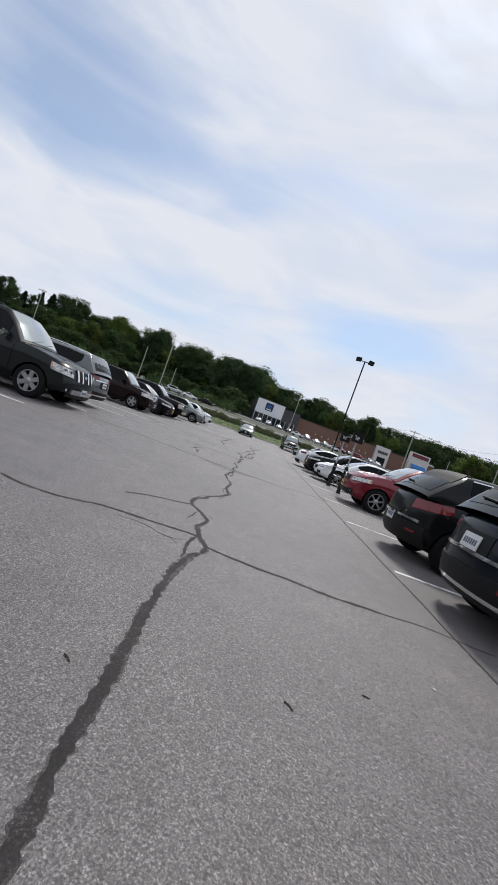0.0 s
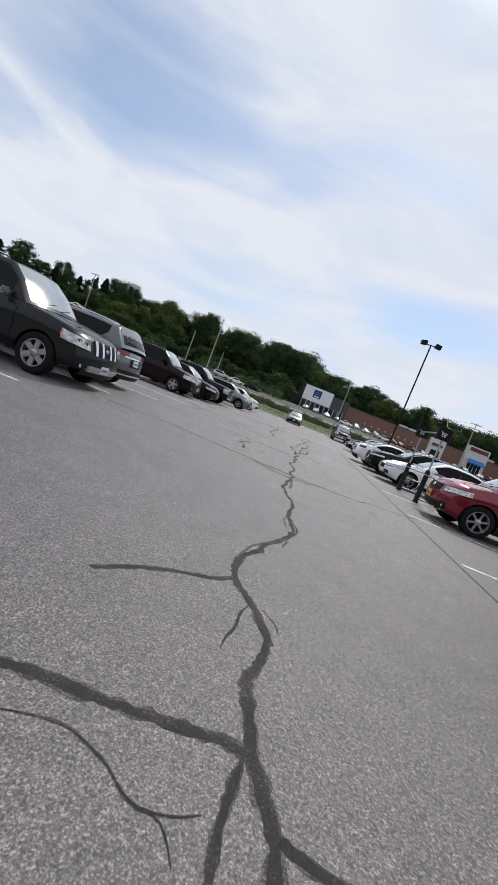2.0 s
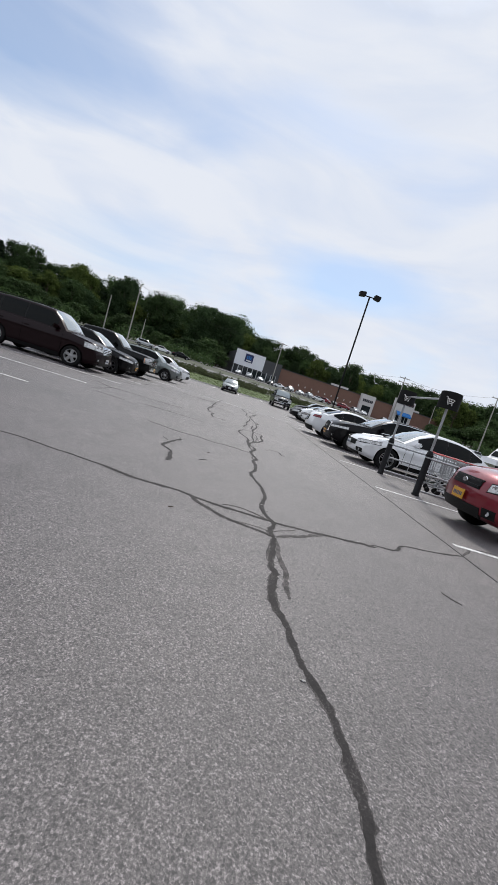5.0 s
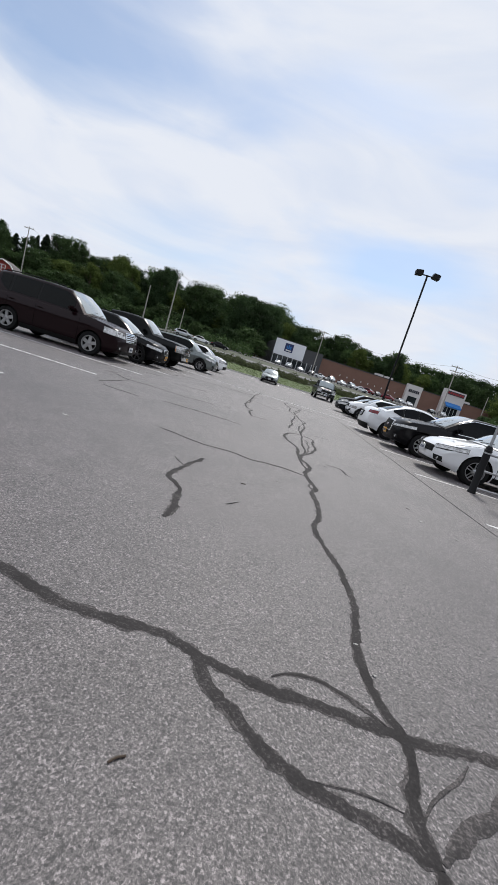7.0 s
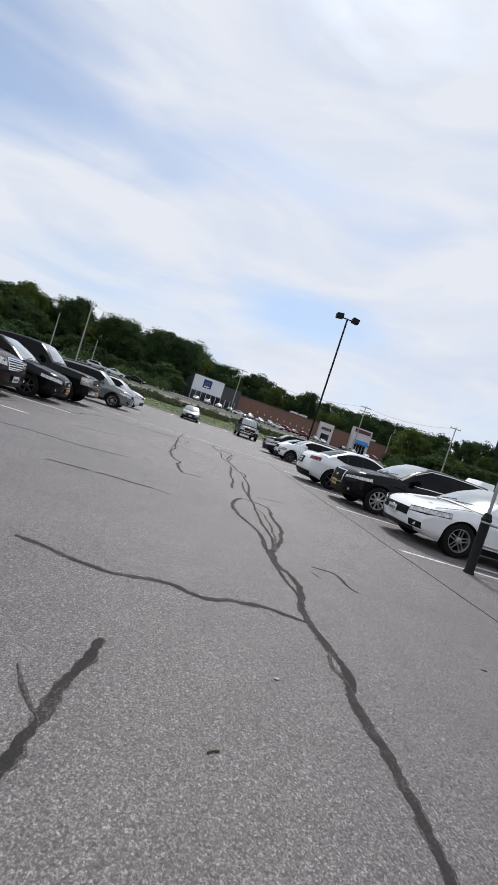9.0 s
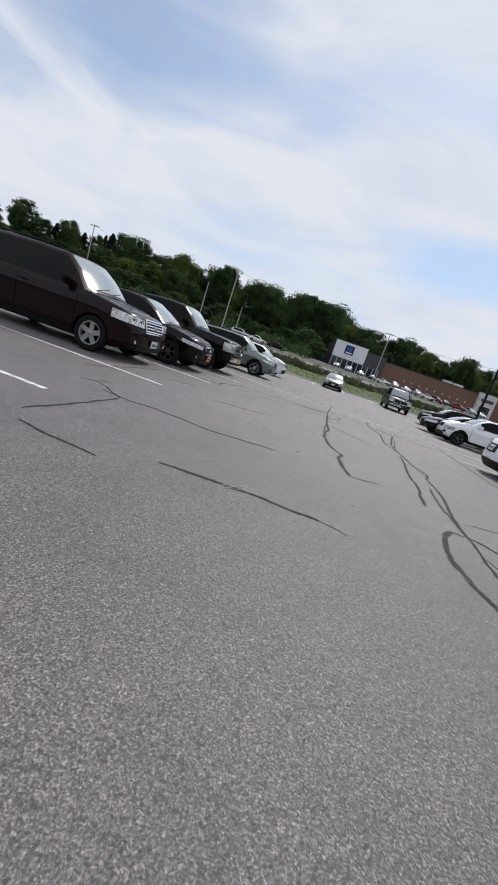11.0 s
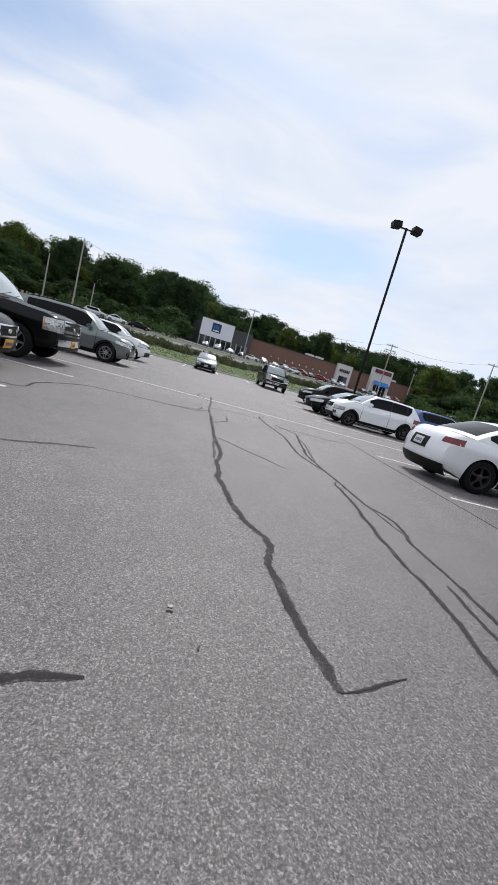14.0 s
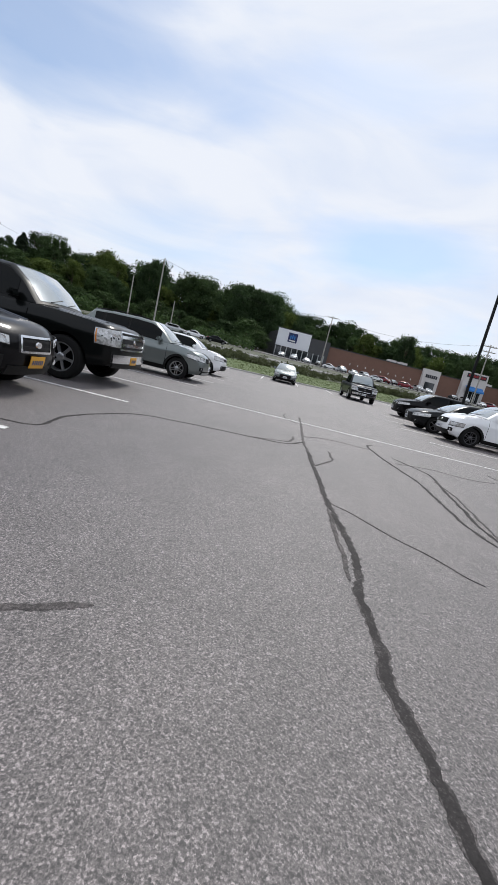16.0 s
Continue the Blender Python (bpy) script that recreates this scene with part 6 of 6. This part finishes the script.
def semi(x, y, rz):
    root = thing("semi_truck", "white semi truck tractor with a sleeper cab", "truck", pose(x, y, rise(x, y), 0, 0, rz))
    bm = bmesh.new()
    prof = [(0.0, 0.9), (0.15, 1.7), (1.6, 1.95), (2.5, 3.0), (3.4, 3.95), (6.6, 4.05), (6.6, 0.9)]
    rows = []
    for y0, k in ((-1.22, 0.94), (-1.1, 1.0), (0, 1.01), (1.1, 1.0), (1.22, 0.94)):
        rows.append([Vector((-px, y0, 0.9 + (pz - 0.9) * k)) for px, pz in prof])
    g = [[bm.verts.new(p) for p in r] for r in rows]
    for a, b in zip(g, g[1:]):
        for k in range(len(prof)):
            bm.faces.new((a[k], a[(k + 1) % len(prof)], b[(k + 1) % len(prof)], b[k]))
    bm.faces.new(g[0]), bm.faces.new(g[-1])
    part("cab", bm, P_WHITE, root)
    bm = bmesh.new()
    slab(bm, [[(-1.72, v, 2.12), (-2.40, v, 2.93)] for v in (-1.0, -0.3, 0.3, 1.0)], (0.03, 0, 0.05))
    part("windshield", bm, GLASS, root)
    for sd in (-1, 1):
        for x0, x1, z0, z1 in ((-3.5, -2.5, 2.0, 2.75), (-5.3, -4.7, 2.3, 2.9)):
            bm = bmesh.new()
            box(bm, ((x0 + x1) / 2, sd * 1.22, (z0 + z1) / 2), (x1 - x0, 0.05, z1 - z0), None, 0.02)
            part("side_window", bm, GLASS, root)
        for px in (-1.0, -5.6, -6.9):
            bm = bmesh.new()
            lathe(bm, [(0.001, -0.16), (0.42, -0.16), (0.50, -0.12), (0.50, 0.12), (0.42, 0.16), (0.001, 0.16)], 24)
            bmesh.ops.translate(bm, verts=bm.verts, vec=(px, sd * 1.0, 0.5))
            part("wheel", bm, TYRE, root)
    bm = bmesh.new()
    box(bm, (-4.2, 0, 0.78), (7.6, 0.9, 0.3), None, 0.02)
    part("chassis", bm, TRIM, root)
    bm = bmesh.new()
    box(bm, (-0.02, 0, 0.72), (0.3, 2.3, 0.4), None, 0.05)
    part("bumper", bm, CHROME, root)


semi(37.8, 62.5, 205)


# ---- far parked cars ----
far = [car("far_car", "white car far off beyond the grass", "car", sedan(4.6, 1.8, 1.45, 2.7, 0.9, 0.33, P_WHITE), pose(-10.6, 156.6, rise(-10.6, 156.6) + 0.1, 0, 0, -60), "far cars"),
       car("far_car", "light silver car far off beyond the grass", "car", suv(4.6, 1.84, 1.66, 2.7, 0.92, 0.36, P_LIGHT), pose(2.6, 141, rise(2.6, 141) + 0.1, 0, 0, -100), "far cars"),
       car("far_car", "red car far off by the brick wall", "car", suv(4.5, 1.82, 1.66, 2.65, 0.92, 0.35, P_RED), pose(28.5, 138, rise(28.5, 138) + 0.1, 0, 0, -40), "far cars"),
       car("far_car", "dark car far off beyond the grass", "car", sedan(4.6, 1.8, 1.45, 2.7, 0.9, 0.33, P_CHAR), pose(10.0, 141, rise(10, 141) + 0.1, 0, 0, -100), "far cars")]
for k, x, y, rz in ((0, -1.2, 143.5, -95), (0, 6.4, 143, -80), (0, 13.0, 137.5, -20), (1, 16.4, 138.2, -80), (0, 20.0, 139, -75), (1, 23.2, 139.6, -75), (0, 26.0, 137.5, 0), (2, 35.6, 140.5, -30),
                    (3, 33.0, 145, -80), (1, 41.0, 146, -80), (0, 44.2, 146.5, -85), (3, 53.0, 149, -90), (1, 57.0, 150, -90), (0, 62.5, 150, -100), (2, 66.0, 151, -60), (3, 71.5, 151, -70),
                    (1, -23.5, 104.5, 10), (0, -19.5, 105.5, 15), (3, -15.0, 106.5, 15), (3, 45.5, 82, 20), (1, 49.5, 85, 25), (3, 42.0, 80, 20)):
    copy_thing(far[k], pose(x, y, rise(x, y) + 0.1, 0, 0, rz))


# ---- trees ----
def leaf_cloud(rng, centres, radii, count, size):
    """Many small leaf sprays round clump centres: vertices and quads."""
    n = len(centres)
    who = rng.integers(0, n, count)
    d = rng.normal(size=(count, 3))
    d /= np.linalg.norm(d, axis=1, keepdims=True)
    r = radii[who][:, None] * (0.30 + 1.05 * rng.random((count, 1)) ** 0.8)
    p = centres[who] + d * r * np.array([1, 1, 0.80])
    nrm = d + rng.normal(scale=0.75, size=(count, 3))
    nrm /= np.linalg.norm(nrm, axis=1, keepdims=True)
    a = np.cross(nrm, rng.normal(size=(count, 3)))
    a /= np.linalg.norm(a, axis=1, keepdims=True)
    b = np.cross(nrm, a)
    s = size * (0.6 + 0.8 * rng.random((count, 1)))
    bend = nrm * s * 0.25
    v = np.stack([p - a * s, p - b * s * 0.55 + bend, p + a * s, p + b * s * 0.55 + bend], 1).reshape(-1, 3)
    return v, np.arange(count * 4).reshape(-1, 4)


def cloud_mesh(name, v, f, mat):
    me = bpy.data.meshes.new(name)
    me.from_pydata(v.tolist(), [], f if isinstance(f, list) else f.tolist())
    me.materials.append(mat)
    return me


def tree(seed, h, spread, mat, m, conifer=False, count=8200):
    rng = np.random.default_rng(seed)
    root = thing("tree", "tall dark green conifer on the hillside" if conifer else "leafy green broadleaf tree with an uneven crown", "tree", m, "trees")
    bm = bmesh.new()
    bend = rng.normal(scale=0.25, size=2)
    pts = [Vector((bend[0] * t * t, bend[1] * t * t, h * (0.92 if conifer else 0.72) * t)) for t in (0, 0.25, 0.5, 0.75, 1)]
    for i in range(4):
        tube(bm, pts[i], pts[i + 1], h * 0.022 * (1 - i * 0.22), h * 0.022 * (1 - (i + 1) * 0.22), 8)
    cs, rs = [], []
    if conifer:
        for k in range(64):
            t = 0.10 + 0.87 * (k / 63) ** 0.9
            a, rad = rng.random() * 6.28, spread * (1.02 - t) * (0.45 + 0.5 * rng.random())
            c = Vector((rad * math.cos(a), rad * math.sin(a), h * t))
            cs.append(c), rs.append(spread * (0.07 + 0.26 * (1 - t)))
            tube(bm, (0, 0, h * t), c, 0.05, 0.02, 5)
    else:
        for k in range(46):
            t = rng.random()
            a = rng.random() * 6.28
            z = h * (0.24 + 0.72 * t)
            prof = math.sin(math.pi * min(1, 0.14 + 0.80 * t)) ** 0.65
            rad = spread * prof * (0.35 + 0.60 * rng.random() ** 0.5)
            c = Vector((rad * math.cos(a), rad * math.sin(a), z))
            cs.append(c), rs.append(spread * (0.21 + 0.20 * rng.random()))
            if k % 2 == 0:
                s = pts[min(4, 1 + int(t * 3))]
                tube(bm, s, s.lerp(c, 0.55) + Vector((0, 0, 0.4)), 0.10, 0.06, 6)
                tube(bm, s.lerp(c, 0.55) + Vector((0, 0, 0.4)), c, 0.06, 0.02, 5)
    part("trunk", bm, BARK, root)
    v, f = leaf_cloud(rng, np.array(cs), np.array(rs), count, 0.24 if conifer else 0.29)
    faces = f.tolist()
    # leafy body of each clump, under the sprays
    ball = bmesh.new()
    bmesh.ops.create_icosphere(ball, subdivisions=1, radius=1)
    bv, bf = np.array([w.co[:] for w in ball.verts]), np.array([[w.index for w in t.verts] for t in ball.faces])
    ball.free()
    for c, r in zip(cs, rs):
        k = 0.30 + 0.38 * rng.random((len(bv), 1))
        faces += (bf + len(v)).tolist()
        v = np.concatenate([v, np.array(c) + bv * k * r * np.array([1, 1, 0.8])])
    crown = new("crown", cloud_mesh("crown", v, faces, mat))
    crown.parent = root
    return root


# how high the trees stand over the eye, in degrees, by bearing
SKYLINE = [(-75, 6.6), (-50, 6.6), (-36.5, 6.4), (-34.5, 6.8), (-33, 7.6), (-29.5, 8.0), (-28, 7.6), (-26, 7.4), (-24.5, 7.9), (-22.3, 7.4), (-20.8, 7.0), (-19.3, 8.3), (-17.9, 8.7), (-16.6, 7.4), (-15.8, 6.7), (-15, 7.6), (-13, 8.3), (-11.4, 8.2), (-10.5, 7.1), (-9.8, 7.9), (-6.5, 8.9), (-4.5, 8.7), (-3, 8.5), (-1.2, 7.3),
           (0.8, 7.1), (3, 7.2), (4.7, 6.6), (6.5, 7.2), (9.3, 6.9), (11.1, 6.2), (13.3, 6.4), (15, 7.2), (16.7, 6.3), (19, 6.7), (21, 6.3), (24.5, 6.6), (26.4, 6.2), (33, 6.6), (40, 6.8), (75, 6.6)]
protos = [tree(11, 17, 5.2, LEAF[0], pose(-150, 210, rise(-150, 210))), tree(12, 17, 6.0, LEAF[1], pose(-160, 190, rise(-160, 190))), tree(13, 17, 4.6, LEAF[0], pose(150, 215, rise(150, 215))),
          tree(14, 17, 5.6, LEAF[2], pose(165, 190, rise(165, 190))), tree(15, 17, 4.4, LEAF[3], pose(-140, 225, rise(-140, 225)), True), tree(16, 17, 6.4, LEAF[1], pose(140, 230, rise(140, 230)))]
rng = random.Random(5)


def plant(bearing, dist, top_deg, kinds, slim=1.0):
    b = radians(bearing)
    x, y = dist * math.sin(b), 14 + dist * math.cos(b)
    z = rise(x, y)
    h = max(4.0, 1.1 + dist * math.tan(radians(top_deg * 1.07)) - z)
    k = rng.choice(kinds)
    s = h / 17
    o = copy_thing(protos[k], Matrix())
    w = s * rng.uniform(0.85, 1.2) if s > 0.7 else s * rng.uniform(1.2, 1.7)
    w *= slim * (1.5 if k == 4 else 1.0)
    o.matrix_basis = Matrix.Translation((x, y, z - 0.2)) @ Matrix.Rotation(rng.uniform(0, 6.28), 4, "Z") @ Matrix.Diagonal((w, w, s, 1))


b = -74.0
while b < 74:
    sky = along(SKYLINE, b)
    step = 1.5 if abs(b) < 42 else 2.4
    if -3.5 < b < 27.0:
        plant(b, rng.uniform(226, 236), sky * rng.uniform(0.95, 1.02), (0, 1, 2, 5), 1.0)
        plant(b + 0.8, rng.uniform(206, 214), sky * rng.uniform(0.76, 0.93), (0, 1, 5, 3), 0.9)
    else:
        d0 = 198 if b >= 27.0 else 182
        plant(b, d0 + rng.uniform(-6, 6), sky * rng.uniform(0.94, 1.02), (0, 2, 4, 0, 4, 1) if b < -26.5 else (0, 1, 2, 5), 0.82)
        plant(b + 0.9, d0 - 22 + rng.uniform(-5, 5), sky * rng.uniform(0.60, 0.84), (0, 1, 3, 5))
        plant(b + 0.4, d0 - 44 + rng.uniform(-6, 6), sky * rng.uniform(0.40, 0.60), (0, 1, 1, 5), 1.1)
    b += step
# unseen trees added round the rest of the horizon, to darken car flank reflections
for k in range(52):
    plant(76 + 4.0 * k, rng.uniform(120, 150), rng.uniform(6.5, 9.0), (0, 1, 2, 5))
# single crowns that stand out of the ridge: bright ones, a tall dark one, a broad pale one, a dark group
plant(-24.2, 172, 7.9, (3,), 0.9)
plant(-22.9, 168, 7.4, (3,), 0.8)
plant(-18.6, 164, 8.7, (0,), 0.62)
plant(-13.6, 160, 8.2, (1,), 0.85)
plant(-12.0, 164, 8.2, (1,), 0.8)
plant(-7.0, 150, 8.9, (0,), 0.8)
plant(-4.6, 152, 8.7, (0,), 0.8)
plant(-2.9, 156, 8.4, (2,), 0.7)
plant(15.0, 200, 7.2, (0,), 0.62)
plant(29.5, 172, 6.2, (3,))



def undergrowth(name, label, spots, size, mat, count, seed):
    rg = np.random.default_rng(seed)
    cs, rs = [], []
    for x, y, r in spots:
        cs.append((x, y, rise(x, y) + r * 0.45)), rs.append(r)
    v, f = leaf_cloud(rg, np.array(cs), np.array(rs), count, size)
    tagged(new(name, cloud_mesh(name, v, f, mat)), label, "shrubs", kind="stuff")


spots = []
for k in range(150):
    b = radians(rng.choice((rng.uniform(-74, -5), rng.uniform(28, 74))))
    d = rng.uniform(105, 140) if b < 0 else rng.uniform(120, 155)
    spots.append((d * math.sin(b), 14 + d * math.cos(b), rng.uniform(1.6, 3.2)))
undergrowth("undergrowth", "dense dark green undergrowth below the trees", spots, 0.40, LEAF[1], 26000, 3)
spots = []
for k in range(700):
    x = rng.uniform(-30, 60)
    d = rng.uniform(9.5, 16) if rng.random() < 0.75 else rng.uniform(16, 28)
    spots.append((x, edge_y(x) + d, rng.uniform(0.25, 0.62)))
undergrowth("shrub_bed", "low grey-green shrubs and weeds behind the grass strip", spots, 0.12, SHRUB, 60000, 4)


def grass_blades():
    rg = np.random.default_rng(8)
    n = 26000
    x = rg.uniform(-24, 45, n)
    d = rg.uniform(0.35, 10, n)
    y = np.array([edge_y(a) for a in x]) + d
    z = np.array([rise(a, c) for a, c in zip(x, y)]) + 0.09
    a = rg.uniform(0, 6.28, n)
    w, h = 0.018 + 0.02 * rg.random(n), 0.05 + 0.09 * rg.random(n)
    lx, ly = rg.normal(scale=0.04, size=n), rg.normal(scale=0.04, size=n)
    v = np.stack([np.stack([x - w * np.cos(a), y - w * np.sin(a), z], 1), np.stack([x + w * np.cos(a), y + w * np.sin(a), z], 1), np.stack([x + lx, y + ly, z + h], 1)], 1).reshape(-1, 3)
    tagged(new("grass_blades", cloud_mesh("grass_blades", v, np.arange(3 * n).reshape(-1, 3), GRASS_BLADE)), "short mown grass blades", "grass", kind="stuff")


grass_blades()


# ---- litter and small marks ----
def twig(x, y, rz, l):
    bm = bmesh.new()
    sweep(bm, [(-l / 2, 0, 0.004), (-l / 5, l * 0.05, 0.005), (0, l * 0.08, 0.005), (l / 4, l * 0.05, 0.004), (l / 2, 0, 0.004)], 0.0035)
    o = part("twig", bm, TWIG)
    o.matrix_world = pose(x, y, 0, 0, 0, rz)
    tagged(o, "small dry brown twig lying on the asphalt", "twig", "litter")


def scrap(x, y, rz, a, b):
    a, b = a * 0.6, b * 0.6
    bm = bmesh.new()
    slab(bm, [[(a * (i / 4 - 0.5), b * (j / 2 - 0.5), 0.006 + 0.0025 * math.sin(i * 2.1 + j * 1.4)) for j in range(3)] for i in range(5)], (0, 0, -0.003))
    o = part("paper_scrap", bm, PALE)
    o.matrix_world = pose(x, y, 0, 0, 0, rz)
    tagged(o, "small crumpled pale paper scrap on the asphalt", "litter", "litter")


scrap(3.33, 1.85, -30, 0.05, 0.03)
scrap(2.53, 3.21, 20, 0.03, 0.02)
scrap(1.45, 7.50, -10, 0.045, 0.012)
scrap(1.40, 10.12, 5, 0.04, 0.012)
scrap(1.45, 9.93, -20, 0.03, 0.012)
scrap(0.99, 12.75, 0, 0.05, 0.02)
scrap(0.29, 17.11, 35, 0.05, 0.02)
scrap(-0.42, 18.73, 0, 0.04, 0.03)
scrap(-0.06, 19.77, 20, 0.04, 0.02)
scrap(2.74, 12.96, 20, 0.07, 0.04)
scrap(3.04, 12.64, -20, 0.06, 0.03)
scrap(-1.53, 12.75, 0, 0.1, 0.05)
scrap(2.27, 15.99, 0, 0.06, 0.04)
twig(1.38, 0.95, -40, 0.05)
twig(2.34, 1.17, -50, 0.06)
twig(2.79, 1.48, -10, 0.04)
twig(-0.42, 18.69, 5, 0.03)
twig(-0.28, 18.48, 80, 0.03)
twig(0.64, 12.23, 20, 0.05)
twig(0.55, 9.23, 40, 0.05)
twig(2.73, 13.42, 0, 0.05)


def string_loop(points):
    bm = bmesh.new()
    sweep(bm, [(*p, 0.012) for p in points], 0.0022)
    tagged(part("string", bm, PALE), "loose pale loop of string lying on a tar line", "string")


string_loop([(-0.82, 16.21), (-0.84, 16.24), (-0.82, 16.27), (-0.79, 16.26), (-0.8, 16.2), (-0.77, 16.28), (-0.73, 16.35), (-0.68, 16.37), (-0.67, 16.33), (-0.72, 16.26), (-0.78, 16.25)])
